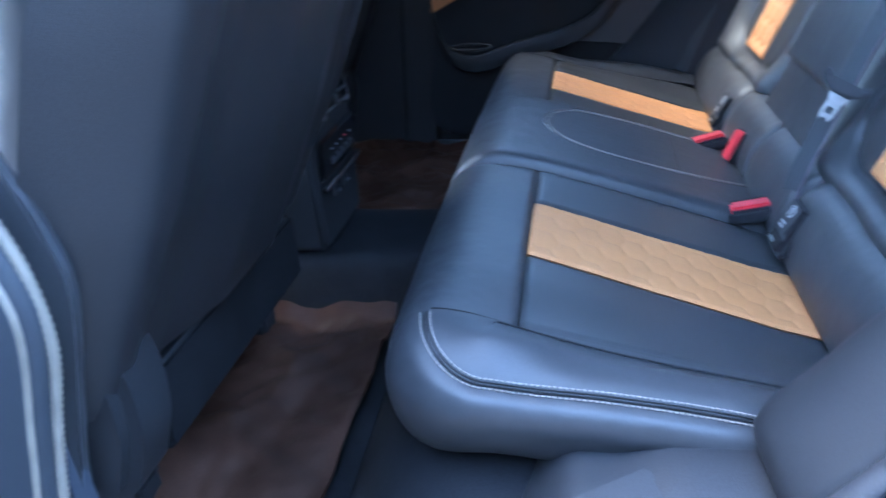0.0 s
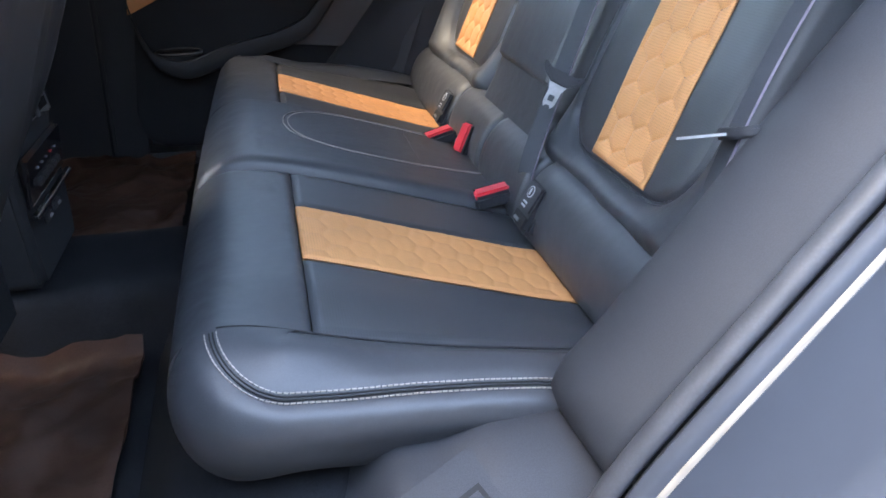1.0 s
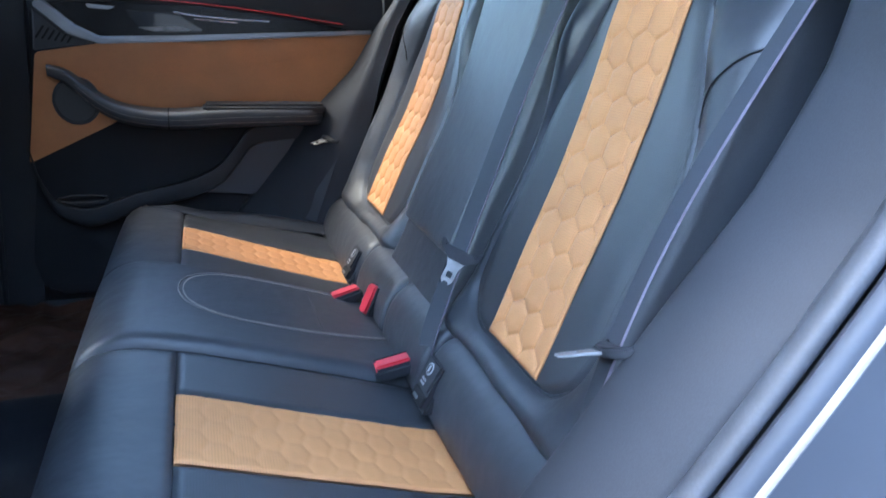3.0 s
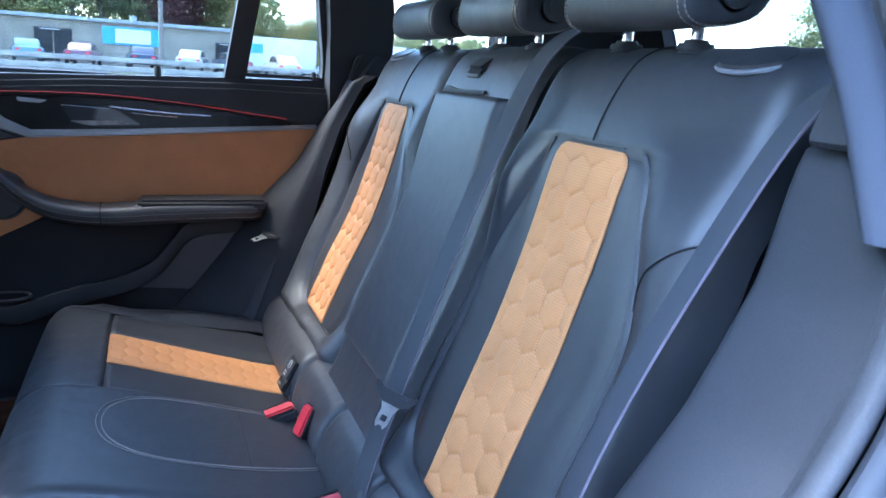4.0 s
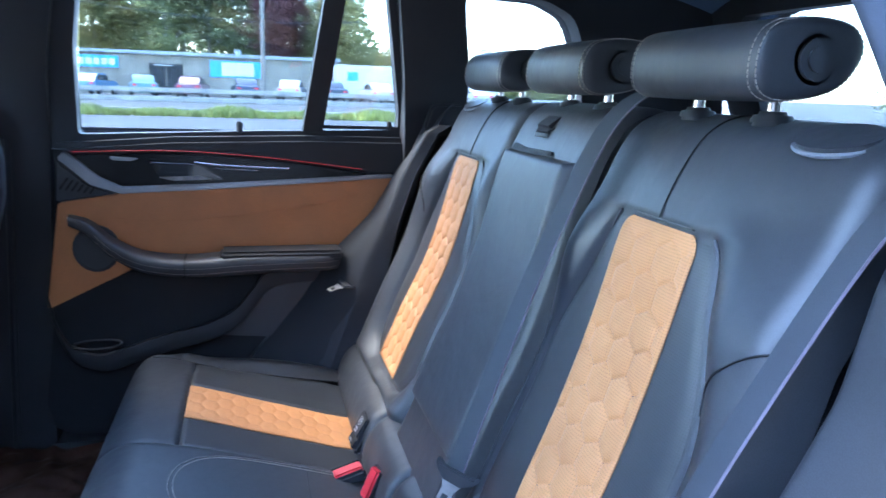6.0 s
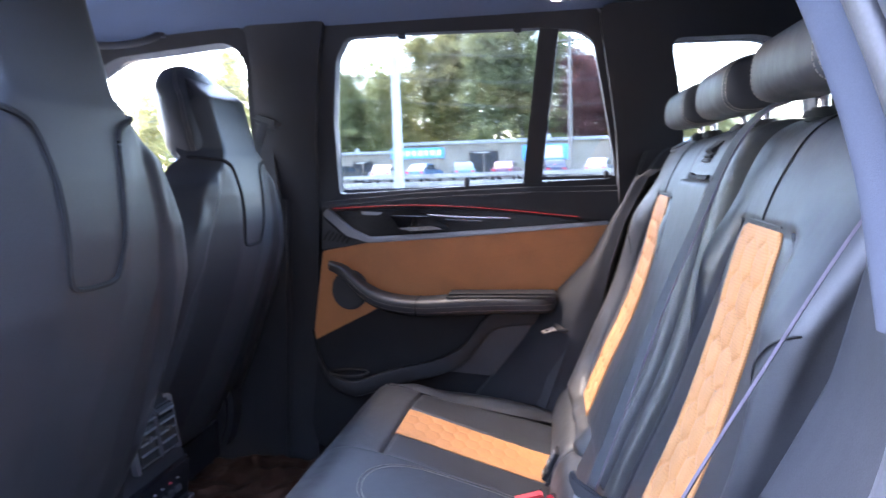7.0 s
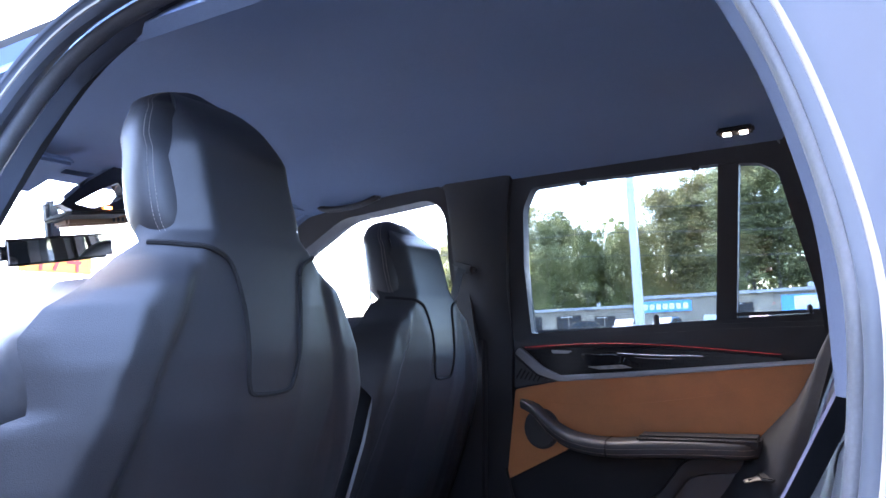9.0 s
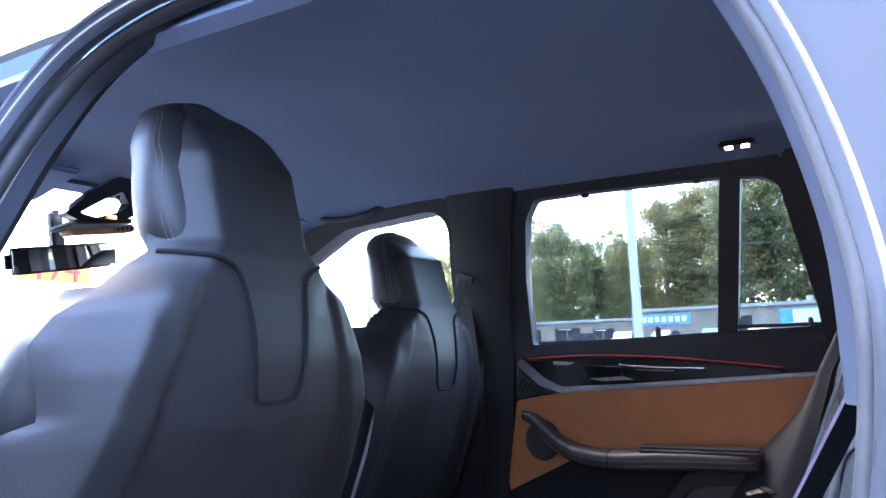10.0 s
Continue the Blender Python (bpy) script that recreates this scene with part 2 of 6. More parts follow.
def curve(pts, n, closed=False):
    """Points evenly spaced along a smooth curve through pts."""
    p = np.array(pts, float)
    k = len(p)
    fine = []
    last = k if closed else k - 1
    for i in range(last):
        if closed:
            a, b, c, d = p[(i - 1) % k], p[i], p[(i + 1) % k], p[(i + 2) % k]
        else:
            a, b, c, d = p[max(i - 1, 0)], p[i], p[i + 1], p[min(i + 2, k - 1)]
        for t in np.linspace(0, 1, 24, endpoint=False):
            fine.append(0.5 * (2 * b + (c - a) * t + (2 * a - 5 * b + 4 * c - d) * t * t + (3 * b - a - 3 * c + d) * t ** 3))
    fine.append(p[0] if closed else p[-1])
    fine = np.array(fine)
    s = np.concatenate([[0], np.cumsum(np.linalg.norm(np.diff(fine, axis=0), axis=1))])
    want = np.linspace(0, s[-1], n + 1)[:-1] if closed else np.linspace(0, s[-1], n)
    return np.stack([np.interp(want, s, fine[:, i]) for i in range(fine.shape[1])], axis=1)


def normals(P):
    du = np.gradient(P, axis=0)
    dv = np.gradient(P, axis=1)
    n = np.cross(du, dv)
    return n / np.maximum(np.linalg.norm(n, axis=2, keepdims=True), 1e-9)


def slab(name, P, thick, mat, parent=None, label="", flip=False):
    """A curved sheet with real thickness from a grid of points (nu, nv, 3); the back lies against the normal."""
    nu, nv = P.shape[:2]
    n = normals(P) * (-1 if flip else 1)
    V = np.concatenate([P.reshape(-1, 3), (P - n * thick).reshape(-1, 3)])
    idx = np.arange(nu * nv).reshape(nu, nv)
    q = np.stack([idx[:-1, :-1], idx[1:, :-1], idx[1:, 1:], idx[:-1, 1:]], axis=2).reshape(-1, 4)
    back = q[:, ::-1] + nu * nv
    rim = np.concatenate([idx[:, 0], idx[-1, 1:], idx[-2::-1, -1], idx[0, -2:0:-1]])
    nx = np.roll(rim, -1)
    wall = np.stack([rim, rim + nu * nv, nx + nu * nv, nx], axis=1)
    faces = np.concatenate([q, back, wall])
    if flip:
        faces = faces[:, ::-1]
    me = bpy.data.meshes.new(name)
    me.from_pydata(V.tolist(), [], faces.tolist())
    me.update()
    ob = finish(name, me, mat, parent, label)
    me.set_sharp_from_angle(angle=radians(60))
    return ob


def loft(name, rings, mat, parent=None, label="", cap=True, sharp=50):
    """A skin over closed rings (k, n, 3) with capped ends."""
    R = np.array(rings, float)
    k, n = R.shape[:2]
    V = R.reshape(-1, 3).tolist()
    faces = []
    for i in range(k - 1):
        for j in range(n):
            a, b = i * n + j, i * n + (j + 1) % n
            faces.append((a, b, b + n, a + n))
    if cap:
        faces.append(tuple(range(n))[::-1])
        faces.append(tuple((k - 1) * n + j for j in range(n)))
    me = bpy.data.meshes.new(name)
    me.from_pydata(V, [], faces)
    me.update()
    bm = bmesh.new()
    bm.from_mesh(me)
    bmesh.ops.recalc_face_normals(bm, faces=bm.faces[:])
    bm.to_mesh(me)
    bm.free()
    ob = finish(name, me, mat, parent, label)
    me.set_sharp_from_angle(angle=radians(sharp))
    return ob


def tube(name, pts, r, mat, parent=None, label="", sides=8, closed=False):
    """A round cord along points."""
    P = np.array(pts, float)
    T = np.roll(P, -1, 0) - np.roll(P, 1, 0) if closed else np.gradient(P, axis=0)
    T /= np.maximum(np.linalg.norm(T, axis=1, keepdims=True), 1e-9)
    ref = np.array((0.31, 0.17, 0.93))
    A = np.cross(T, ref)
    A /= np.maximum(np.linalg.norm(A, axis=1, keepdims=True), 1e-9)
    B = np.cross(T, A)
    an = np.linspace(0, 2 * np.pi, sides, endpoint=False)
    rings = P[:, None] + r * (A[:, None] * np.cos(an)[None, :, None] + B[:, None] * np.sin(an)[None, :, None])
    if closed:
        rings = np.concatenate([rings, rings[:1]])
    return loft(name, rings, mat, parent, label, cap=not closed)


def stitches(name, pts, mat, parent, pitch=0.006, length=0.0042, r=0.0007):
    """A row of short raised threads along a curve, one mesh."""
    P = np.array(pts, float)
    s = np.concatenate([[0], np.cumsum(np.linalg.norm(np.diff(P, axis=0), axis=1))])
    bm = bmesh.new()
    for c in np.arange(pitch / 2, s[-1], pitch):
        a = Vector([np.interp(c - length / 2, s, P[:, i]) for i in range(3)])
        b = Vector([np.interp(c + length / 2, s, P[:, i]) for i in range(3)])
        d = (b - a)
        if d.length < 1e-6:
            continue
        m = Matrix.Translation((a + b) / 2) @ d.to_track_quat("Z", "Y").to_matrix().to_4x4() @ Matrix.Diagonal((r, r, d.length / 2, 1))
        bmesh.ops.create_cube(bm, size=2, matrix=m)
    return part(name, bm, mat, parent)


def prism(name, outline, axis, a, b, mat, parent=None, label="", bevel=0.0, seg=2, smooth=True):
    """A flat outline pushed out along an axis from a to b. The outline lies in the two other axes, in order."""
    o = [i for i in range(3) if i != axis]
    bm = bmesh.new()
    vs = []
    for p in outline:
        v = [0, 0, 0]
        v[o[0]], v[o[1]], v[axis] = p[0], p[1], a
        vs.append(bm.verts.new(v))
    f = bm.faces.new(vs)
    r = bmesh.ops.extrude_face_region(bm, geom=[f])
    step = [0, 0, 0]
    step[axis] = b - a
    bmesh.ops.translate(bm, verts=[g for g in r["geom"] if isinstance(g, bmesh.types.BMVert)], vec=step)
    if bevel:
        bmesh.ops.recalc_face_normals(bm, faces=bm.faces[:])
        es = [e for e in bm.edges if e.is_manifold and e.calc_face_angle(0) > radians(50)]
        bmesh.ops.bevel(bm, geom=es, offset=bevel, segments=seg, affect="EDGES", clamp_overlap=True)
    return part(name, bm, mat, parent, label, smooth)


def block(name, size, at, mat, parent=None, label="", bevel=0.004, turn=(0, 0, 0), seg=2):
    bm = bmesh.new()
    bmesh.ops.create_cube(bm, size=1, matrix=Matrix.Diagonal((*size, 1)))
    if bevel:
        bmesh.ops.bevel(bm, geom=bm.edges[:], offset=min(bevel, min(size) * 0.45), segments=seg, affect="EDGES", clamp_overlap=True)
    bmesh.ops.transform(bm, verts=bm.verts[:], matrix=pose(*at, *turn))
    return part(name, bm, mat, parent, label, True)


def disc(name, r, depth, m, mat, parent=None, label="", bevel=0.0, n=24, r2=None):
    bm = bmesh.new()
    bmesh.ops.create_cone(bm, cap_ends=True, segments=n, radius1=r, radius2=r if r2 is None else r2, depth=depth)
    if bevel:
        es = [e for e in bm.edges if e.calc_face_angle(0) > radians(60)]
        bmesh.ops.bevel(bm, geom=es, offset=bevel, segments=2, affect="EDGES", clamp_overlap=True)
    bmesh.ops.transform(bm, verts=bm.verts[:], matrix=m)
    return part(name, bm, mat, parent, label, True)


def ring(name, outer, inner, xo, xi, mat, parent=None, label=""):
    """A flat frame between two closed outlines of equal length in (y, z); xo and xi give x of its two faces."""
    n = len(outer)
    V = []
    for xf in (xo, xi):
        for loop in (outer, inner):
            V += [(xf(y, z), y, z) for y, z in loop]
    f = []
    for j in range(n):
        k = (j + 1) % n
        f += [(j, k, n + k, n + j), (2 * n + j, 3 * n + j, 3 * n + k, 2 * n + k), (j, 2 * n + j, 2 * n + k, k), (n + j, n + k, 3 * n + k, 3 * n + j)]
    me = bpy.data.meshes.new(name)
    me.from_pydata(V, [], f)
    bm = bmesh.new()
    bm.from_mesh(me)
    bpy.data.meshes.remove(me)
    return part(name, bm, mat, parent, label, True)


def ribbon(name, pts, side, width, thick, mat, parent=None, label="", shift=0.0):
    """A strap along pts; side: the direction of its width at each end."""
    P = np.array(pts, float)
    n = len(P)
    t = np.linspace(0, 1, n)[:, None]
    S = np.array(side[0], float) * (1 - t) + np.array(side[1], float) * t
    T = np.gradient(P, axis=0)
    T /= np.linalg.norm(T, axis=1, keepdims=True)
    S = S - T * (S * T).sum(1, keepdims=True)
    S /= np.linalg.norm(S, axis=1, keepdims=True)
    P = P + S * shift
    N = np.cross(T, S)
    rings = np.stack([P - S * width / 2 - N * thick / 2, P + S * width / 2 - N * thick / 2, P + S * width / 2 + N * thick / 2, P - S * width / 2 + N * thick / 2], axis=1)
    return loft(name, rings, mat, parent, label, sharp=30)


def smooth01(x):
    x = np.clip(x, 0, 1)
    return x * x * (3 - 2 * x)


def hex_puff(a, b, size, seam=0.26):
    """Height 0..1 of a quilt of hexagons of that width, rounded down to the seams."""
    h = size * math.sqrt(3)
    best = np.full(a.shape, 1e9)
    second = np.full(a.shape, 1e9)
    i0 = np.floor(a / h)
    j0 = np.floor(b / size)
    for odd in (0, 0.5):
        for di in (-1, 0, 1, 2):
            for dj in (-1, 0, 1, 2):
                d = np.hypot(a - (np.floor(a / h) + di + odd) * h, b - (np.floor(b / size) + dj + odd) * size)
                second = np.minimum(second, np.maximum(best, d))
                best = np.minimum(best, d)
    gap = (second - best) / size
    return 0.55 * smooth01(gap / 0.62) ** 0.7 + 0.45 * smooth01(gap / seam) ** 0.6


def outline(pts, n, round_at=0.02):
    """Closed outline with softly rounded corners."""
    p = np.array(pts, float)
    k = len(p)
    q = []
    for i in range(k):
        a, b, c = p[i - 1], p[i], p[(i + 1) % k]
        la, lc = np.linalg.norm(a - b), np.linalg.norm(c - b)
        ra, rc = min(round_at, la * 0.45), min(round_at, lc * 0.45)
        s, e = b + (a - b) / la * ra, b + (c - b) / lc * rc
        for t in np.linspace(0, 1, n):
            q.append((1 - t) ** 2 * s + 2 * t * (1 - t) * b + t * t * e)
    return [tuple(v) for v in q]


# ---- ground and surroundings ----
def ground():
    bm = bmesh.new()
    bmesh.ops.create_grid(bm, x_segments=2, y_segments=2, size=900)
    return tagged(part("ground", bm, "asphalt"), "grey worn asphalt of the parking lot", "ground", kind="structure")


ground()
# Unseen wall, added only to block low sky light from the open side.
tagged(block("wall_light_block", (0.2, 22, 3.0), (-3.4, 1.0, 1.5), "dark_wall", bevel=0.02), "added unseen dark wall that blocks low sky light", "wall", kind="structure")


def tree(at, height, spread, leaf, seed, lean=0.0, fine=1.0):
    """Tapered trunk with limbs and an uneven crown of small leaf clumps."""
    rnd = np.random.default_rng(seed)
    names = {"leaf": "green", "leaf_yellow": "yellowing green", "leaf_red": "dark red"}
    root = thing("tree", "tall roadside tree with a " + names[leaf] + " crown", "tree", at, group="trees behind the building")
    top = height * 0.8
    path = curve([(0, 0, -0.2), (0.15 * lean, 0.1, top * 0.4), (lean, 0.2, top)], 8)
    bm_rings = []
    an = np.linspace(0, 2 * np.pi, 7, endpoint=False)
    for i, p in enumerate(path):
        r = height * 0.016 * (1 - 0.85 * i / 7)
        bm_rings.append(np.stack([p[0] + r * np.cos(an), p[1] + r * np.sin(an), np.full(7, p[2])], axis=1))
    trunk = loft("trunk", bm_rings, "bark", root)
    lobes = []
    for k in range(26):
        z = height * rnd.uniform(0.2, 0.97)
        a = rnd.uniform(0, 2 * np.pi)
        d = spread * rnd.uniform(0.2, 0.62) * (1.15 - z / height)
        end = np.array((lean * z / height + d * 1.3 * np.cos(a), d * 1.3 * np.sin(a), z))
        start = np.array((lean * z / height * 0.6, 0.1, z - d * 0.9 - 0.4))
        limb = [start * (1 - t) + end * t + np.array((0, 0, 0.2 * math.sin(t * 3))) for t in np.linspace(0, 1, 5)]
        tube("limb", limb, height * 0.004, "bark", root, sides=5)
        lobes.append((start, end, spread * rnd.uniform(0.26, 0.42)))
    lobes.append((np.array((lean, 0.2, height * 0.75)), np.array((lean, 0.2, height * 0.95)), spread * 0.3))
    Q = []
    for start, c, r in lobes:
        k = 8
        u = rnd.uniform(0.35, 1.12, (k, 1))
        hubs = start + (c - start) * u + rnd.normal(size=(k, 3)) * r * np.array((0.55, 0.55, 0.38))
        n = int(46 * fine)
        q = np.repeat(hubs, n, axis=0) + rnd.normal(size=(k * n, 3)) * np.repeat(rnd.uniform(0.16, 0.36, (k, 1)), n, axis=0) * r * np.array((1.25, 1.25, 0.7))
        n = len(q)
        s = rnd.uniform(0.06, 0.16, (n, 1)) * height / 12 / fine ** 0.35
        u = rnd.normal(size=(n, 3))
        v = np.cross(u, rnd.normal(size=(n, 3)))
        u = u / np.linalg.norm(u, axis=1, keepdims=True) * s
        v = v / np.linalg.norm(v, axis=1, keepdims=True) * s * 0.7
        Q.append(np.stack([q - u, q + v * 0.8, q + u, q - v], axis=1))
    n = int(1300 * fine)
    d = rnd.normal(size=(n, 3))
    d /= np.linalg.norm(d, axis=1, keepdims=True)
    q = np.array((lean * 0.6, 0.1, height * 0.56)) + d * rnd.uniform(0.1, 1.0, (n, 1)) ** 0.45 * np.array((spread * 0.62, spread * 0.62, height * 0.40)) * rnd.uniform(0.8, 1.12, (n, 1))
    s = rnd.uniform(0.06, 0.17, (n, 1)) * height / 12 / fine ** 0.45
    u = rnd.normal(size=(n, 3))
    v = np.cross(u, rnd.normal(size=(n, 3)))
    u = u / np.linalg.norm(u, axis=1, keepdims=True) * s
    v = v / np.linalg.norm(v, axis=1, keepdims=True) * s * 0.7
    Q.append(np.stack([q - u, q + v * 0.8, q + u, q - v], axis=1))
    Q = np.concatenate(Q).reshape(-1, 3)
    me = bpy.data.meshes.new("crown")
    me.from_pydata(Q.tolist(), [], np.arange(len(Q)).reshape(-1, 4).tolist())
    finish("crown", me, leaf, root, smooth=False)
    return root


rt = np.random.default_rng(5)
for k in range(9):
    tree((-2 + k * 5.5 + rt.uniform(-1, 1), -46 + rt.uniform(-4, 4), 0), 8.5 + rt.uniform(-1, 2), 3.6, "leaf" if k % 3 else "leaf_yellow", 300 + k, rt.uniform(-1, 1))
for k in range(38):
    y = -36 + k * 2.2 + rt.uniform(-1, 1)
    leaf = "leaf_red" if -6 < y < 0 else ("leaf_yellow" if rt.uniform() < 0.3 else "leaf")
    high = 13.6 + 2.0 * math.sin(y * 0.23) + rt.uniform(-1.2, 1.8) + (1.5 if 4 < y < 16 else 0)
    if y < -12:
        high *= 0.4
    tree((76 + rt.uniform(-3, 6), y, 0), high, 4.0 + rt.uniform(-0.6, 0.8), leaf, 100 + k, rt.uniform(-1, 1), 2.2 if -18 < y < 32 else 0.7)


def wood_behind():
    """Far wood that closes the gaps near the ground."""
    rnd = np.random.default_rng(77)
    V, F = [], []
    for k in range(26000):
        y = rnd.uniform(-60, 60)
        z = rnd.uniform(0, (11.6 + 1.8 * math.sin(y * 0.31) + 1.5 * math.sin(y * 0.9)) * (0.4 + 0.6 * smooth01((y + 16) / 5)))
        p = np.array((86 + rnd.uniform(0, 8), y, z))
        u = rnd.normal(size=3)
        v = np.cross(u, rnd.normal(size=3))
        s = rnd.uniform(0.2, 0.5)
        u, v = u / np.linalg.norm(u) * s, v / np.linalg.norm(v) * s * 0.8
        b = len(V)
        V += [tuple(p - u), tuple(p + v), tuple(p + u), tuple(p - v)]
        F.append((b, b + 1, b + 2, b + 3))
    me = bpy.data.meshes.new("far_wood")
    me.from_pydata(V, [], F)
    tagged(finish("far_wood", me, "leaf", smooth=False), "dense green wood behind the roadside trees", "wood", kind="stuff")


wood_behind()


def workshop():
    root = thing("workshop_building", "low tan block workshop with open bays and blue signs", "building", (64, 0, 0))

    def p(name, size, at, mat, label="", parent=root):
        return block(name, size, at, mat, parent, label, bevel=0.03)

    p("wall", (9, 22, 3.2), (4.5, 3.8, 1.6), "block")
    p("wall", (9, 22, 2.55), (4.6, 26, 1.27), "block")
    p("roof_edge", (9.6, 22.4, 0.28), (4.5, 3.8, 3.34), "roof_metal", "pale metal roof edge")
    p("roof_edge", (9.6, 22.4, 0.24), (4.6, 26.2, 2.67), "roof_metal", "pale metal roof edge")
    for y, w, h in ((6.9, 2.6, 2.5), (-6.2, 2.2, 2.3), (18.2, 1.9, 1.9), (21.6, 2.4, 2.1), (25.5, 2.4, 2.1)):
        # Flat dark panel painted as the shaded inside of an open bay.
        bay = p("bay_shade", (0.12, w, h), (-0.03, y, h / 2), "bay_dark", "dark panel standing in for the shade of an open bay")
        p("lintel_lamp", (0.1, w * 0.55, 0.07), (-0.12, y + 0.2, h - 0.12), "sign_white", "", bay)
        p("jamb", (0.1, 0.1, h), (-0.1, y, h / 2), "block", "", bay)
    p("sign", (0.1, 5.0, 0.95), (-0.08, 13.0, 2.5), "sign_blue", "blue sign with a row of white bars")
    for k in range(8):
        p("bar", (0.05, 0.42, 0.5), (-0.15, 11.0 + k * 0.57, 2.5), "sign_white")
    p("sign", (0.1, 4.3, 1.35), (-0.08, 1.3, 2.25), "sign_blue", "blue and white wall sign")
    p("sign_face", (0.06, 2.6, 1.1), (-0.15, 1.2, 2.25), "sign_white")
    disc("roof_vent", 0.28, 0.5, pose(2.5, 1.2, 3.7), "roof_metal", root, "round metal roof vent", n=12)
    disc("roof_vent", 0.2, 0.4, pose(2.5, 19.4, 3.0), "roof_metal", root, n=12)


workshop()


def trailer(at, long, group):
    root = thing("box_trailer", "white box trailer parked behind the rail", "trailer", at, group=group)
    block("box", (2.4, long, 2.3), (0, 0, 1.75), "white_paint", root, bevel=0.05)
    block("sign_patch", (0.04, 0.9, 0.7), (-1.22, long * 0.28, 2.0), "sign_blue", root, "blue square on the side")
    for y in (-long * 0.3, long * 0.3):
        disc("wheel", 0.42, 0.3, pose(-0.95, y, 0.42, 0, 90, 0), "tyre", root, bevel=0.04)


trailer((60, -9.5, 0), 6.0, "box trailers")
trailer((58, -17.0, 0), 5.0, "box trailers")


def parked_car(at, paint, kind_label, seed, turn=0):
    """Small car: body, cabin with panes, lamps and wheels."""
    name = "car_paint_%02d" % seed
    if name not in M:
        M[name] = material(name, paint, 0.3, stain=0.08, stain_scale=1.5, coat=0.6)
    root = thing("car", kind_label, "car", at, group="cars parked behind the rail")
    root.rotation_euler = (0, 0, radians(turn))
    body = curve([(-2.2, 0.35), (-2.25, 0.75), (-2.0, 0.95), (-1.0, 1.0), (1.3, 1.02), (2.1, 0.98), (2.25, 0.6), (2.2, 0.33)], 26)
    prism("body", body, 0, -0.88, 0.88, name, root, bevel=0.09)
    cabin = curve([(-1.0, 0.98), (-0.45, 1.42), (0.2, 1.52), (1.2, 1.47), (1.85, 1.0)], 18)
    prism("roof", cabin, 0, -0.70, 0.70, name, root, bevel=0.12)
    for x in (-0.715, 0.715):
        prism("side_window", [(-0.72, 1.04), (-0.38, 1.36), (0.2, 1.43), (0.25, 1.04)], 0, x - 0.01, x + 0.01, "car_glass", root)
        prism("side_window", [(0.33, 1.04), (0.33, 1.43), (1.1, 1.39), (1.5, 1.06)], 0, x - 0.01, x + 0.01, "car_glass", root)
        for y in (-1.4, 1.4):
            w = disc("wheel", 0.33, 0.22, pose(x * 1.12, y, 0.33, 0, 90, 0), "tyre", root, bevel=0.03)
            disc("rim", 0.2, 0.24, pose(x * 1.12, y, 0.33, 0, 90, 0), "silver", w, n=16)
    for x in (-0.6, 0.6):
        block("headlight", (0.32, 0.08, 0.14), (x, -2.19, 0.78), "sign_white", root, bevel=0.02)
        block("tail_light", (0.25, 0.08, 0.16), (x, 2.2, 0.82), "red", root, bevel=0.02)


for k, (y, x, col, lab, turn) in enumerate((
        (17.5, 57, (0.03, 0.033, 0.04), "black car parked by the workshop", 20), (14.2, 56, (0.66, 0.67, 0.68), "white car parked by the workshop", 95),
        (10.9, 56, (0.12, 0.25, 0.42), "blue car parked by the workshop", 80), (7.6, 55, (0.15, 0.32, 0.38), "teal car parked by the workshop", 100),
        (4.2, 55, (0.22, 0.08, 0.13), "maroon car parked by the workshop", 85), (0.6, 55, (0.03, 0.05, 0.1), "dark blue car parked by the workshop", 95),
        (-2.8, 55, (0.6, 0.61, 0.62), "silver car parked by the workshop", 80), (-5.4, 54, (0.05, 0.06, 0.08), "black car parked by the workshop", 100),
        (-8.6, 52, (0.7, 0.7, 0.71), "white car parked behind the rail", 95), (-12.2, 52, (0.09, 0.13, 0.2), "dark blue car parked behind the rail", 85),
        (-15.6, 51, (0.72, 0.72, 0.73), "white pickup parked behind the rail", 95))):
    parked_car((x, y, 0), tuple(0.55 * v for v in col), lab, k, turn)


def guard_rail():
    root = thing("guard_rail", "low weathered roadside barrier with concrete posts", "barrier", (44, 0, 0))
    block("beam", (0.14, 70, 0.26), (0, 0, 0.66), "concrete", root, bevel=0.04)
    block("base", (0.3, 70, 0.3), (0.15, 0, 0.15), "concrete", root, "stone base of the barrier", bevel=0.05)
    first = block("post", (0.2, 0.22, 0.8), (0.18, -33, 0.4), "wood_pole", root, bevel=0.02)
    for k in range(1, 27):
        o = new("post", first.data)
        o.parent = root
        o.location = (0, k * 2.5, 0)


guard_rail()


def kerb():
    tagged(block("road", (13, 240, 0.03), (36.5, 0, 0.008), "asphalt", bevel=0), "grey road beyond the verge", "road", kind="structure")
    tagged(block("pavement", (0.3, 240, 0.16), (29.8, 0, 0.08), "concrete", bevel=0.03), "concrete kerb of the road", "kerb", kind="structure")


kerb()


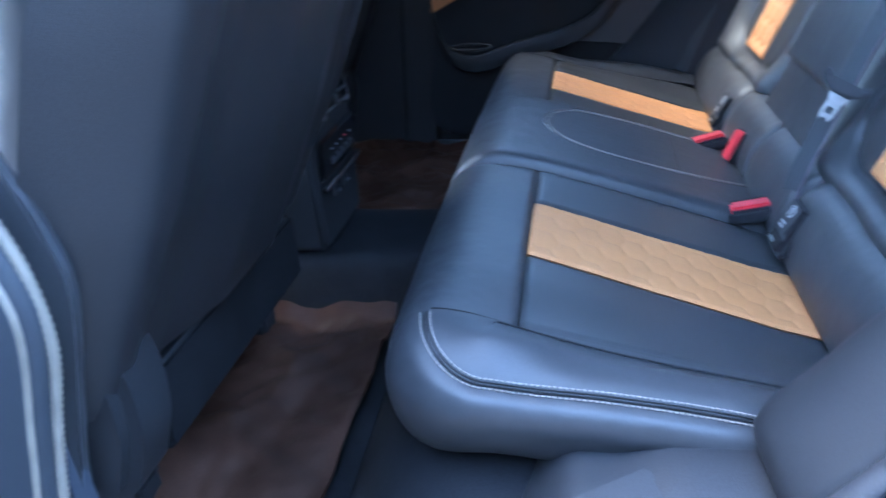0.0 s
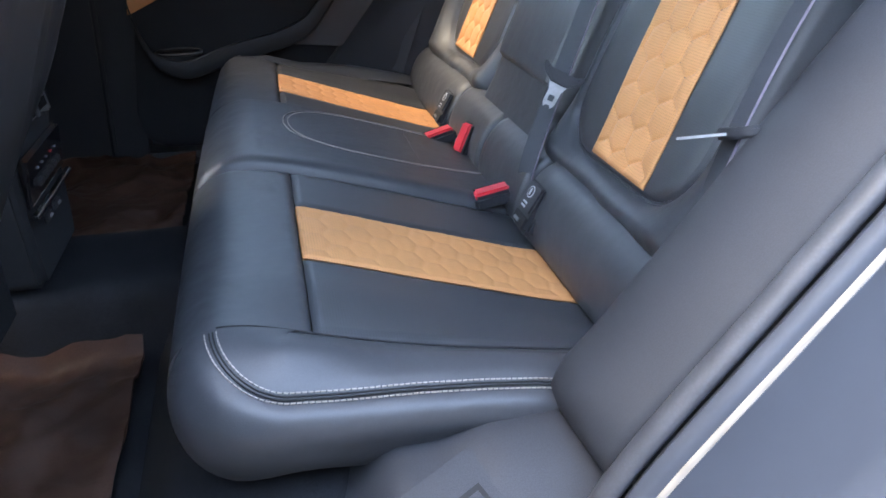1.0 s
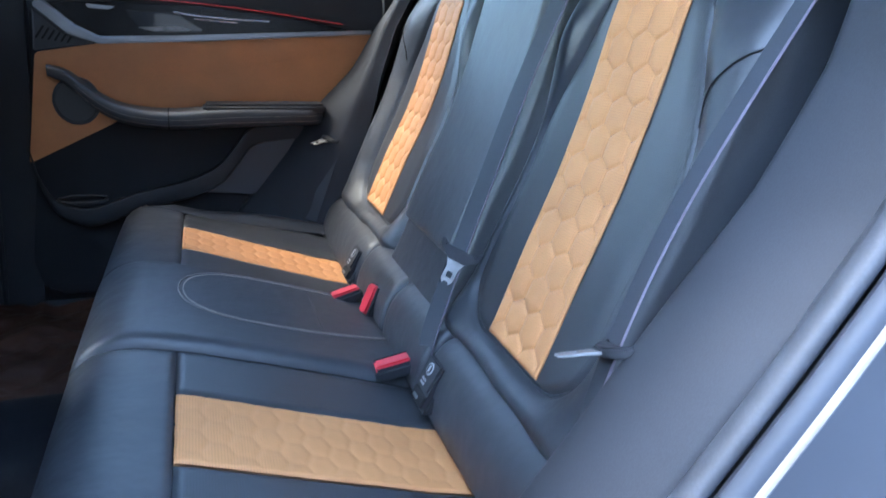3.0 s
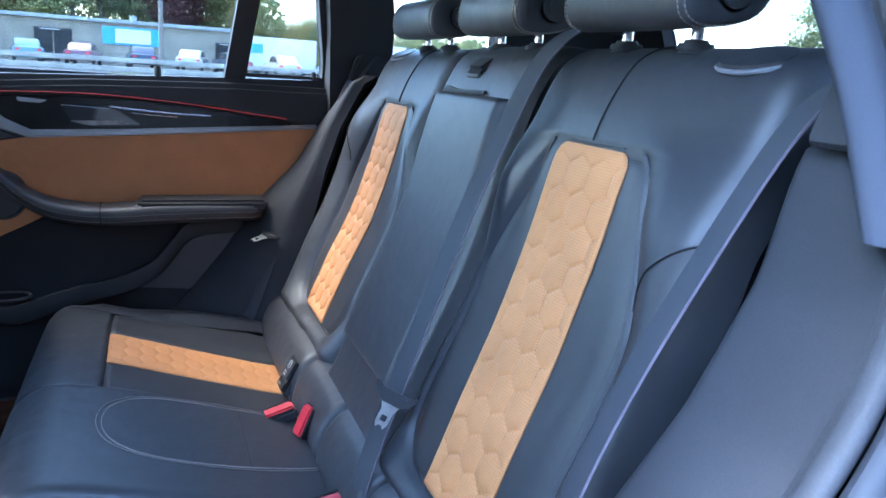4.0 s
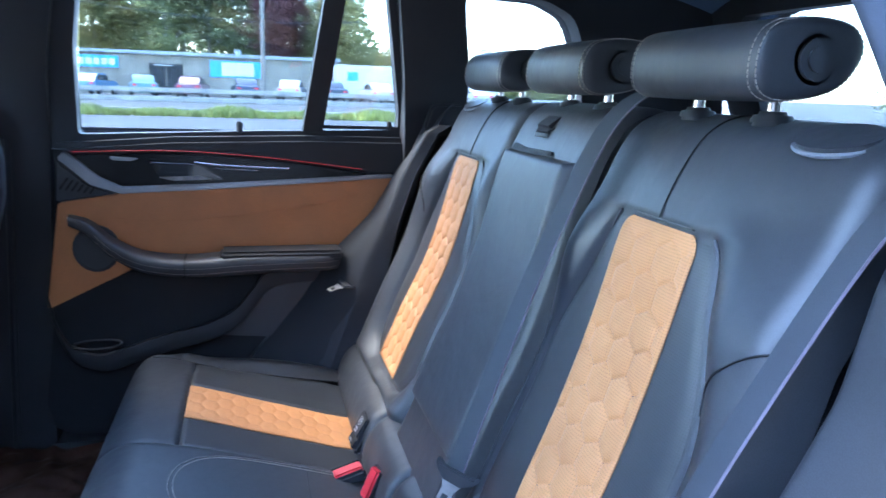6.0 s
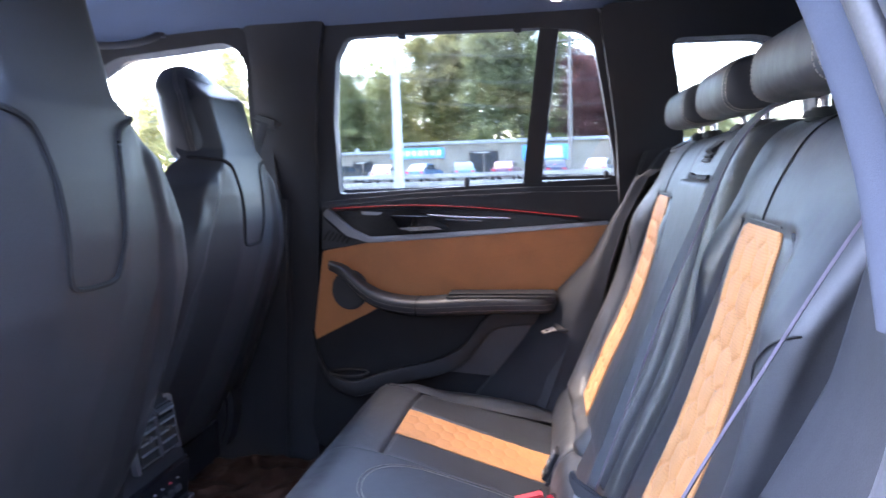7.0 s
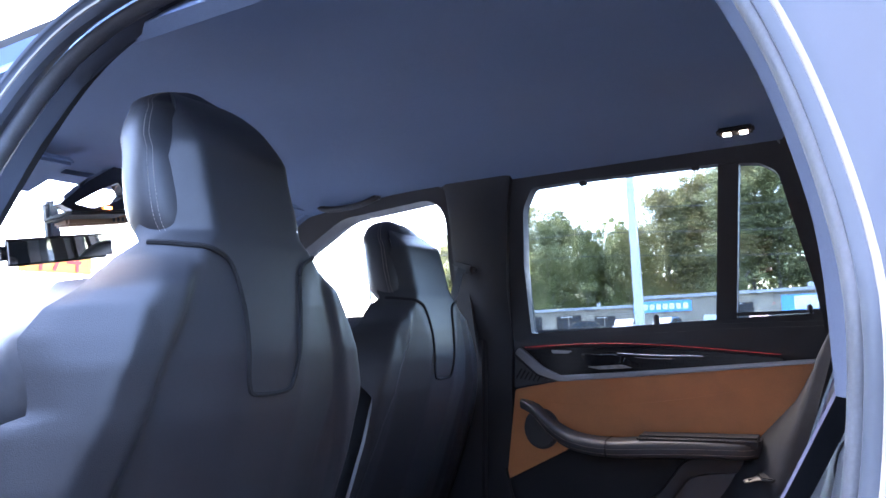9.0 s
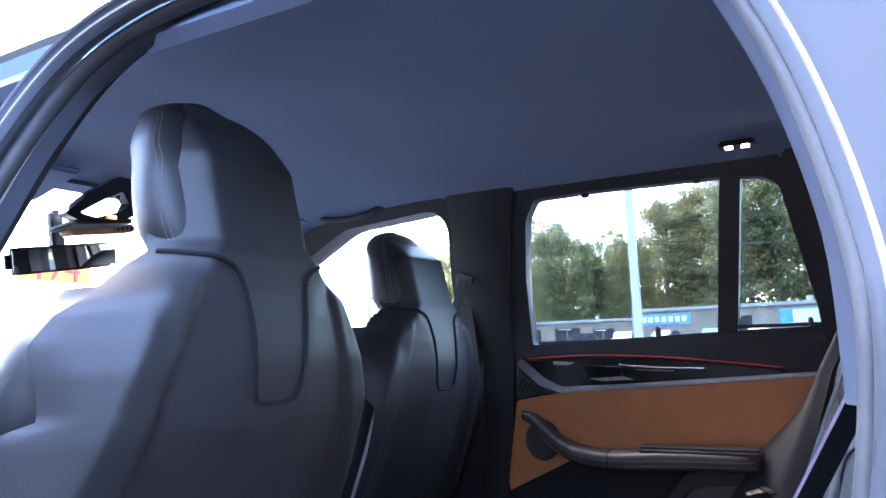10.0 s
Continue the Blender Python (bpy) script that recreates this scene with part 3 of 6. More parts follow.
def weeds():
    """Verge of long grass and weeds in uneven tufts."""
    rnd = np.random.default_rng(31)
    V, F = [], []
    for k in range(16000):
        y = rnd.uniform(-22, 24)
        x = rnd.uniform(26.2, 29.4)
        h = 0.12 + 0.16 * (1 + math.sin(y * 1.7) * math.sin(y * 0.6 + 1)) * rnd.uniform(0.4, 1.2)
        a = rnd.uniform(0, 3.14)
        w = rnd.uniform(0.02, 0.05)
        dx, dy = math.cos(a) * w, math.sin(a) * w
        lx, ly = rnd.normal(0, 0.1), rnd.normal(0, 0.1)
        b = len(V)
        V += [(x - dx, y - dy, 0), (x + dx, y + dy, 0), (x + lx, y + ly, h)]
        F.append((b, b + 1, b + 2))
    me = bpy.data.meshes.new("weeds")
    me.from_pydata(V, [], F)
    tagged(finish("weeds", me, "grass", smooth=False), "yellow green weeds and long grass on the verge", "grass", kind="stuff")


weeds()


def light_pole():
    root = thing("street_lamp", "tall grey square steel light pole on a concrete foot", "light pole", (25, 5.95, 0))
    rings = []
    for z, r in ((0.1, 0.17), (9.5, 0.13)):
        a = np.linspace(0, 2 * np.pi, 4, endpoint=False) + 0.78
        rings.append(np.stack([r * 1.2 * np.cos(a), r * 1.2 * np.sin(a), np.full(4, z)], axis=1))
    loft("pole", rings, "pole", root)
    block("foot", (0.55, 0.55, 0.35), (0, 0, 0.12), "concrete", root, "square concrete foot", bevel=0.03)
    block("collar", (0.3, 0.3, 0.05), (0, 0, 6.1), "sign_white", root, bevel=0.01)
    block("base_plate", (0.42, 0.42, 0.05), (0, 0, 0.31), "pole", root, bevel=0.01)


light_pole()


def utility_pole(at):
    root = thing("utility_pole", "weathered wooden utility pole with cross arm and cables", "utility pole", at)
    disc("pole", 0.15, 10, pose(0, 0, 5), "wood_pole", root, r2=0.11, n=10)
    block("cross_arm", (0.1, 2.2, 0.12), (0, 0, 9.2), "wood_pole", root, bevel=0.01)
    return root


utility_pole((48, -0.6, 0))
utility_pole((48, -34, 0))
utility_pole((48, 33, 0))
for k, z in enumerate((9.3, 7.6, 6.0)):
    pts = [(48, -60 + i * 2.5, z - 0.5 * math.cos((i - 24) / 13.6 * math.pi * 2) - 0.5) for i in range(49)]
    tagged(tube("cable", pts, 0.02, "rubber", sides=5), "black overhead cable along the road", "cable", group="overhead cables")


def price_sign():
    """Yellow board with red figures."""
    root = thing("price_sign", "yellow board with red figures 174 seen through the windscreen", "sign", (8.22, 14.0, 0))
    block("board", (1.60, 0.05, 0.52), (0, 0, 3.00), "sign_yellow", root, bevel=0.01)
    for x in (-0.7, 0.7):
        block("post", (0.08, 0.08, 2.75), (x, 0.06, 1.37), "pole", root, bevel=0.01)
    t = bpy.data.curves.new("figures", "FONT")
    t.body, t.size, t.extrude, t.align_x, t.align_y = "174", 0.74, 0.01, "CENTER", "CENTER"
    t.materials.append(M["sign_red"])
    o = new("figures", t)
    o.parent = root
    o.matrix_local = pose(0, -0.04, 3.00, 90, 0, 0)


price_sign()

# ---- the car: shell of the cabin ----
def floor():
    x = np.linspace(-0.76, 0.76, 61)
    y = np.linspace(-0.1, 1.9, 41)
    X, Y = np.meshgrid(x, y, indexing="ij")
    Z = 0.425 + 0.10 * smooth01((0.19 - np.abs(X)) / 0.08) + 0.004 * np.sin(X * 23) * np.sin(Y * 17)
    tagged(slab("floor", np.stack([X, Y, Z], 2), 0.05, "carpet"), "black carpeted car floor with a raised tunnel", "floor", kind="structure")
    block_under = block("underbody", (1.66, 3.2, 0.06), (0, 0.6, 0.33), "rubber", bevel=0.01)
    tagged(block_under, "black underside plate of the car", "underbody", kind="structure")


floor()


def ceiling():
    x = np.linspace(-0.552, 0.60, 41)
    y = np.linspace(-0.92, 1.32, 61)
    X, Y = np.meshgrid(x, y, indexing="ij")

    def roof(X, Y):
        return 1.622 - 0.062 * (np.abs(X) / 0.6) ** 3 - 0.13 * np.maximum(Y - 0.75, 0) ** 2 - 0.16 * np.maximum(-0.1 - Y, 0) ** 2

    tagged(slab("ceiling", np.stack([X, Y, roof(X, Y)], 2), -0.03, "headliner"), "anthracite cloth headliner, haze put in as pale blue", "headliner", kind="structure")
    # painted roof skin outside
    X, Y = np.meshgrid(np.linspace(-0.56, 0.56, 25), np.linspace(-1.0, 1.35, 25), indexing="ij")
    tagged(slab("roof_skin", np.stack([X, Y, roof(X, Y) + 0.055 - 0.02 * (np.abs(X) / 0.64) ** 4], 2), 0.012, "plastic"), "dark glossy car roof", "roof", kind="structure")


ceiling()


# ---- rear bench: cushion ----
CUSH = curve([(-0.02, 0.575), (0.03, 0.604), (0.10, 0.628), (0.2, 0.660), (0.30, 0.690), (0.36, 0.706), (0.42, 0.7165), (0.458, 0.712), (0.485, 0.690), (0.495, 0.655), (0.491, 0.615), (0.474, 0.585), (0.445, 0.572), (0.40, 0.568)], 240)
S_AT = np.linspace(0, 1, 240)


def s_of_y(y):
    k = int(np.argmax(CUSH[:, 0]))
    return float(np.interp(y, CUSH[:k, 0], S_AT[:k]))


S_SEAM = s_of_y(0.36)


def cushion_at(x, s):
    x, s = np.broadcast_arrays(np.asarray(x, float), np.asarray(s, float))
    y = np.interp(s, S_AT, CUSH[:, 0])
    z = np.interp(s, S_AT, CUSH[:, 1])
    crown = 0.006 * np.cos(np.clip((np.abs(x) - 0.35) / 0.2, -1, 1) * np.pi / 2) * smooth01((0.40 - y) / 0.2) * smooth01(y / 0.1)
    mid = 0.012 * smooth01((0.17 - np.abs(x)) / 0.03) * smooth01((0.5 - y) / 0.1)
    bow = -0.006 * (np.abs(x) / 0.56) ** 3 * smooth01((y - 0.3) / 0.15)
    hem = np.interp(y, (0.09, 0.2, 0.3, 0.36, 0.42, 0.45), (0.012, 0.0, -0.007, -0.009, -0.003, 0.0)) * smooth01((np.abs(x) - 0.465) / 0.08) * np.where(s > 0.75, 0.0, 1.0)
    return np.stack([x, y + bow, z - crown + mid + hem], axis=-1)


def cushion_patch(name, x0, x1, s0, s1, mat, parent, label="", pad=0.008, depth=0.006, quilt=0.0, lift=0.0, thick=0.03, step=0.006, open_side=0):
    length = (s1 - s0) * 0.98
    nx, ns = max(8, int((x1 - x0) / step)), max(8, int(length / step))
    X, S = np.meshgrid(np.linspace(x0, x1, nx), np.linspace(s0, s1, ns), indexing="ij")
    P = cushion_at(X, S)
    e = np.minimum(np.minimum(X - x0 if open_side >= 0 else 1.0, x1 - X if open_side <= 0 else 1.0), np.minimum(S - s0, s1 - S) * 0.98)
    h = lift - depth * (1 - smooth01(e / pad)) ** 2
    if quilt:
        h = h + 0.0014 * (hex_puff(S * 0.98, X - x0, quilt) - 1) * smooth01(e / 0.006)
    P = P + normals(P) * h[..., None]
    return slab(name, P, thick, mat, parent, label)


def spline(keys, m):
    """Points through keys with m steps for each span, kept in step with the keys."""
    p = np.array(keys, float)
    k = len(p)
    out = []
    for i in range(k - 1):
        a, b, c, d = p[max(i - 1, 0)], p[i], p[i + 1], p[min(i + 2, k - 1)]
        for t in np.linspace(0, 1, m, endpoint=False):
            out.append(0.5 * (2 * b + (c - a) * t + (2 * a - 5 * b + 4 * c - d) * t * t + (3 * b - a - 3 * c + d) * t ** 3))
    out.append(p[-1])
    return np.array(out)


SIDE_STEPS = 4
SIDE_UP, SIDE_LOW = 4 * SIDE_STEPS, 6 * SIDE_STEPS
SIDE_N = 30
HEM_Y = np.linspace(0.06, 0.375, 40)


def side_section(y):
    """Outline of the cushion's side at y: distance out from the hem, height."""
    hem = np.interp(y, (-0.02, 0.09, 0.2, 0.25, 0.3065, 0.357, 0.38), (0.62, 0.638, 0.658, 0.668, 0.682, 0.697, 0.703))
    st = np.interp(y, (-0.02, 0.05, 0.135, 0.17, 0.22, 0.28, 0.344, 0.38), (0.625, 0.637, 0.656, 0.664, 0.6715, 0.678, 0.682, 0.686))
    top = max(hem, st)
    low = 0.592 + 0.006 * smooth01((y - 0.30) / 0.08)
    return [(0.0, hem - 0.001), (0.010, hem + 0.003), (0.032, top + 0.007), (0.052, 0.35 * top + 0.65 * st + 0.006), (0.066, st), (0.0705, st - 0.0040), (0.0755, st - 0.0035),
            (0.087, st - 0.010), (0.0925, st - 0.026), (0.087, 0.634), (0.072, low + 0.010), (0.048, low - 0.004), (0.0, low - 0.008)]


def side_rows():
    front = [(r, float(cushion_at(0.556, s_of_y(0.380 + r))[2])) for r in (0.0, 0.010, 0.030, 0.050, 0.066, 0.0705, 0.0755)]
    for t in (0.10, 0.30, 0.50, 0.68, 0.84, 1.0):
        p = cushion_at(0.556, s_of_y(0.4555) + t * (1 - s_of_y(0.4555)))
        front.append((float(p[1]) - 0.374, float(p[2])))
    rows = []
    for y in np.linspace(-0.02, 0.38, SIDE_N):
        rows.append([(0.556 + r, y, z) for r, z in spline(side_section(y), SIDE_STEPS)])
    side = side_section(0.38)
    for a in np.linspace(90, 0, 22)[1:]:
        f = smooth01(a / 90)
        keys = [(p[0] * (1 - f) + q[0] * f, p[1] * (1 - f) + q[1] * f) for p, q in zip(front, side)]
        c, d = math.cos(radians(a)), math.sin(radians(a))
        rows.append([(0.556 + r * d, 0.374 + 0.006 * f + r * c, z) for r, z in spline(keys, SIDE_STEPS)])
    return rows


def loft_open(name, R, mat, parent, label=""):
    """A skin over a grid of rows of points."""
    k, n = R.shape[:2]
    idx = np.arange(k * n).reshape(k, n)
    q = np.stack([idx[:-1, :-1], idx[1:, :-1], idx[1:, 1:], idx[:-1, 1:]], axis=2).reshape(-1, 4)
    me = bpy.data.meshes.new(name)
    me.from_pydata(R.reshape(-1, 3).tolist(), [], q.tolist())
    bm = bmesh.new()
    bm.from_mesh(me)
    bpy.data.meshes.remove(me)
    return part(name, bm, mat, parent, label, True)


def bench_cushion():
    root = thing("rear_seat_cushion", "black leather rear bench cushion with tan quilted stripes", "car seat", (0, 0.25, 0.43))
    root.location = (0, 0, 0)
    s_lo = s_of_y(0.0)
    for sg in (-1, 1):
        def span(a, b):
            return (min(sg * a, sg * b), max(sg * a, sg * b))
        for lo, hi, mat, lab, quilt in ((0.419, 0.556, "leather_perf", "", 0), (0.281, 0.419, "tan_perf", "tan quilted leather stripe", 0.043), (0.165, 0.281, "leather_perf", "", 0)):
            a, b = span(lo, hi)
            cushion_patch("stripe" if quilt else "seat_panel", a, b, s_lo, S_SEAM, mat, root, lab, quilt=quilt, step=0.003 if quilt else 0.007, lift=0.001 if quilt else 0.0, depth=0.003 if quilt else 0.005, pad=0.004 if quilt else 0.007)
        a, b = span(0.163, 0.556)
        cushion_patch("front_roll", a, b, S_SEAM, 1.0, "leather", root, depth=0.007, pad=0.012, lift=0.0, open_side=sg)
        # rounded side: a convex band, a stitched groove and the wall below, turned round the front corner
        rows = side_rows()
        R = np.array(rows) * np.array((sg, 1, 1))
        loft_open("side_bolster", R if sg > 0 else R[::-1], "leather", root)
        nrm = normals(R) * (1 if sg < 0 else -1)
        for k in (SIDE_UP, SIDE_LOW):
            stitches("stitching", (R[:-1, k] - nrm[:-1, k] * 0.0010 * (1 if nrm[4, k, 2] < 0 else -1)).tolist(), "thread", root, pitch=0.0050, length=0.0038, r=0.00055)
        for f in (0.30, 0.62):
            mid = R[:-1, SIDE_UP] * (1 - f) + R[:-1, SIDE_LOW] * f
            side = nrm[:-1, SIDE_UP] + nrm[:-1, SIDE_LOW]
            side = side / np.linalg.norm(side, axis=1, keepdims=True) * (-1 if nrm[4, SIDE_UP, 2] < 0 else 1)
            tube("seam", mid + side * 0.0002, 0.0009, "seam", root, sides=6)
        hem_path = [(sg * 0.5555, y, z + 0.0008) for y, z in zip(HEM_Y, np.interp(HEM_Y, np.array(rows)[:SIDE_N, 0, 1], np.array(rows)[:SIDE_N, 0, 2]))]
        turn_in = [tuple(cushion_at(sg * 0.5555, s_of_y(y))) for y in (0.40, 0.42, 0.437, 0.446)]
        tube("seam", curve(hem_path[:36:7] + turn_in, 60), 0.0010, "seam", root, sides=6)
    cushion_patch("centre_panel", -0.163, 0.163, s_lo, 1.0, "leather", root, depth=0.008, pad=0.012, lift=0.001)
    oval = curve([(0.135, 0.01), (0.138, 0.16), (0.128, 0.29), (0.09, 0.345), (0.03, 0.362), (-0.03, 0.345), (-0.062, 0.29), (-0.066, 0.19), (-0.05, 0.10), (-0.022, 0.02)], 110)
    for k, off in enumerate((0.0, 0.007)):
        path = []
        c = np.array((0.036, 0.14))
        for q in oval:
            w = q + (c - q) / np.linalg.norm(c - q) * off
            path.append(cushion_at(w[0], s_of_y(w[1])) + np.array((0, 0, 0.0016)))
        stitches("stitching", path, "thread", root, pitch=0.005, r=0.0005)
        if k == 0:
            mid = [p + np.array((0, 0, -0.0012)) for p in path]
            tube("seam", mid, 0.0016, "seam", root, sides=5)
    cross = [cushion_at(x, s_of_y(0.155)) + np.array((0, 0, 0.0003)) for x in np.linspace(-0.06, 0.135, 20)]
    tube("seam", cross, 0.0010, "seam", root, sides=5)
    block("core", (1.10, 0.42, 0.10), (0, 0.22, 0.51), "carpet", root, bevel=0.01)


bench_cushion()

# ---- rear bench: backrest ----
BACK = curve([(0.008, 0.672), (-0.001, 0.70), (-0.023, 0.745), (-0.066, 0.85), (-0.110, 0.95), (-0.143, 1.05), (-0.172, 1.16), (-0.196, 1.224), (-0.222, 1.261), (-0.262, 1.277), (-0.31, 1.267), (-0.34, 1.22), (-0.325, 1.10)], 260)
B_S = np.linspace(0, 1, 260)
B_TOP = int(np.argmax(BACK[:, 1]))


def b_of_z(z):
    return np.interp(z, BACK[:B_TOP, 1], B_S[:B_TOP])


INS_LO, INS_HI, INS_R = 0.738, 1.172, 0.075


def insert_width(z):
    """Half width of the seat insert before its lower corners are rounded."""
    z = np.asarray(z, float)
    top = np.clip((z - 1.118) / 0.054, 0, 1)
    return 0.155 - 0.052 * smooth01((z - 0.98) / 0.18) - 0.029 * (1 - np.sqrt(1 - 0.98 * top ** 2))


def insert_half(z):
    """Half width of the recessed seat insert at a height, with rounded lower corners."""
    z = np.asarray(z, float)
    low = np.clip((INS_LO + INS_R - z) / INS_R, 0, 1)
    return insert_width(z) - INS_R * (1 - np.sqrt(1 - low ** 2))


def insert_out(du, z):
    """Distance outside the insert (negative inside)."""
    zc, h = (INS_LO + INS_HI + 0.10) / 2, (INS_HI + 0.10 - INS_LO) / 2
    qx, qz = du - (insert_width(z) - INS_R), np.abs(z - zc) - (h - INS_R)
    return np.hypot(np.maximum(qx, 0), np.maximum(qz, 0)) + np.minimum(np.maximum(qx, qz), 0) - INS_R


def back_at(x, b):
    x, b = np.broadcast_arrays(np.asarray(x, float), np.asarray(b, float))
    y = np.interp(b, B_S, BACK[:, 0])
    z = np.interp(b, B_S, BACK[:, 1])
    ty, tz = np.gradient(BACK[:, 0]), np.gradient(BACK[:, 1])
    ln = np.hypot(ty, tz)
    ny, nz = np.interp(b, B_S, tz / ln), np.interp(b, B_S, -ty / ln)
    a = np.abs(x)
    out = insert_out(np.abs(a - 0.345), z)
    front = (b < 0.62)
    fade = smooth01((1.205 - z) / 0.11)
    amp = 0.021 + 0.008 * smooth01((a - 0.32) / 0.06)
    rise = amp * np.sin(np.clip(out / 0.055, 0, 1) * np.pi / 2) * fade * front
    rise = rise - 0.0075 * np.exp(-((out - 0.001) / 0.0042) ** 2) * front * smooth01((1.18 - z) / 0.05)
    rise = rise - 0.050 * np.clip((a - 0.530) / 0.055, 0, 1) ** 2.8
    rise = rise - 0.032 * np.clip((0.198 - a) / 0.040, 0, 1) ** 2
    rise = rise - 0.034 * np.clip((0.722 - z) / 0.026, 0, 1) ** 2 * front
    lip = smooth01((z - 1.164) / 0.012) * (1 - smooth01((z - 1.176) / 0.085)) * smooth01((0.15 - np.abs(a - 0.345)) / 0.10)
    rise = rise + 0.0030 * lip * (b < 0.78)
    return np.stack([x, y + ny * rise, z + nz * rise], axis=-1)


def headrest(xc, half, group):
    root = thing("headrest", "black leather rear headrest with pale double stitching", "headrest", (0, 0, 0), group=group)
    t = np.linspace(0, 2 * np.pi, 48, endpoint=False)
    prof = curve([(-0.176, 1.318), (-0.179, 1.352), (-0.196, 1.374), (-0.235, 1.383), (-0.280, 1.381), (-0.304, 1.370), (-0.314, 1.346), (-0.294, 1.312), (-0.26, 1.296), (-0.21, 1.290), (-0.185, 1.298)], 60, True)
    c = prof.mean(0)
    prof = c + (prof - c) * np.array((0.82, 0.79)) + np.array((0.004, -0.007))
    rings = []
    for u, k in ((-1.0, 0.55), (-0.995, 0.74), (-0.985, 0.86), (-0.965, 0.935), (-0.945, 0.962), (-0.925, 0.952), (-0.905, 0.978), (-0.86, 1.0), (-0.4, 1.02), (0, 1.025), (0.4, 1.02), (0.86, 1.0), (0.905, 0.978), (0.925, 0.952), (0.945, 0.962), (0.965, 0.935), (0.985, 0.86), (0.995, 0.74), (1.0, 0.55)):
        q = c + (prof - c) * k
        rings.append(np.stack([np.full(len(q), xc + u * half), q[:, 0], q[:, 1]], axis=1))
    pad = loft("pad", rings, "leather", root)
    for sg in (-1, 1):
        for off, u in ((0.997, 0.885), (0.962, 0.955)):
            q = c + (prof - c) * off
            loop = [(xc + sg * u * half, y, z) for y, z in q]
            stitches("stitching", loop + loop[:1], "thread", pad, pitch=0.0055, length=0.004, r=0.00045)
        b = disc("button", 0.022, 0.007, pose(xc + sg * (half + 0.0), -0.241, 1.330, 0, 90, 0), "leather", root, "round side button", bevel=0.004)
        disc("button_centre", 0.014, 0.009, pose(xc + sg * (half + 0.001), -0.241, 1.330, 0, 90, 0), "leather", b, bevel=0.003)
        p = disc("post", 0.0065, 0.07, pose(xc + sg * 0.06, -0.247, 1.272), "chrome", root, "chrome post", n=16)
        disc("collar", 0.022, 0.014, pose(xc + sg * 0.06, -0.247, 1.2770), "plastic", root, "black oval collar", bevel=0.004, r2=0.016)


def outer_back(sg):
    root = thing("rear_bench_backrest", "black leather rear seat back with a tan quilted stripe", "car seat", (0, 0, 0), group="rear seat backs")
    a0, a1 = 0.158, 0.585
    X, B = np.meshgrid(np.linspace(a0, a1, 130) * sg, np.linspace(0, 1, 300), indexing="ij")
    if sg < 0:
        X = X[::-1]
    P = back_at(X, B)
    slab("backrest", P, 0.03, "leather", root, flip=True)

    def strip(name, lo, hi, z0, z1, mat, label, quilt, lift):
        zz = np.linspace(z0, z1, 270 if quilt else 70)
        k = 92 if quilt else 22
        u = np.linspace(0, 1, k)
        if quilt:
            zz = np.concatenate([zz[:-10], z1 - 0.014 * np.cos(np.linspace(0, np.pi / 2, 10))])
        Xs = np.array([lo(z) + (hi(z) - lo(z)) * u for z in zz]).T * sg
        if sg < 0:
            Xs = Xs[::-1]
        Bs = np.broadcast_to(b_of_z(zz)[None, :], Xs.shape)
        Ps = back_at(Xs, Bs)
        e = np.minimum(np.minimum(u, 1 - u)[:, None] * 0.13, np.minimum(zz - z0, z1 - zz)[None, :])
        h = lift * (0.75 + 0.25 * smooth01((z1 - zz)[None, :] / 0.05)) - 0.002 * (1 - smooth01(e / 0.004))
        if quilt:
            h = h + 0.0044 * (0.5 + 0.5 * smooth01((z1 - zz)[None, :] / 0.07)) * (hex_puff((zz - z0)[None, :] * 1.06 + 0 * Xs, np.abs(Xs) - 0.277 + 0.011, 0.043, 0.16) - 1) * smooth01(e / 0.011) * smooth01((z1 - zz)[None, :] / 0.018)
        Ps = Ps - normals(Ps) * h[..., None]
        return slab(name, Ps, 0.012, mat, root, label, flip=True)
    def corner(z):
        return 0.018 * (1 - math.sqrt(max(0.0, 1 - min(1.0, max(0.0, (z - 1.146) / 0.0202)) ** 2)))
    strip("stripe", lambda z: 0.273 + 0.014 * smooth01((1.0 - z) / 0.25) + corner(z), lambda z: 0.413 + 0.012 * smooth01((1.02 - z) / 0.27) - corner(z), 0.745, 1.166, "tan_perf_up", "tan quilted perforated stripe", True, 0.0060)
    full = lambda z: float(insert_half(z)) - 0.004
    strip("insert", lambda z: 0.345 - full(z), lambda z: 0.345 + full(z), 0.7395, 1.164, "leather_perf_up", "", False, 0.0018)
    # edge welt of the insert
    low = INS_LO + INS_R * (1 - np.cos(np.linspace(0, np.pi / 2, 16)))
    zz = np.concatenate([low, np.linspace(INS_LO + INS_R, 1.168, 40)[1:]])
    w = insert_half(zz)
    xs = np.concatenate([0.345 - w[::-1], 0.345 + w])
    zs = np.concatenate([zz[::-1], zz])
    path = [back_at(sg * x, b_of_z(z)) + np.array((0, 0.002, 0)) for x, z in zip(xs, zs)]
    tube("welt", path, 0.0020, "leather", root, sides=6)
    # bolster seam
    path = [back_at(sg * (0.505 + 0.058 * t), b_of_z(1.03 + 0.075 * math.sqrt(t))) + np.array((0, 0.001, 0.001)) for t in np.linspace(0, 1, 24)]
    tube("seam", path, 0.0010, "seam", root, sides=5)
    path = []
    for b in np.linspace(float(b_of_z(1.172)), float(B_S[B_TOP]), 60):
        p, d = back_at(sg * 0.338, b), back_at(sg * 0.338, b + 0.01) - back_at(sg * 0.338, b - 0.01)
        path.append(p + np.array((0, d[2], -d[1])) / np.linalg.norm(d) * 0.0009)
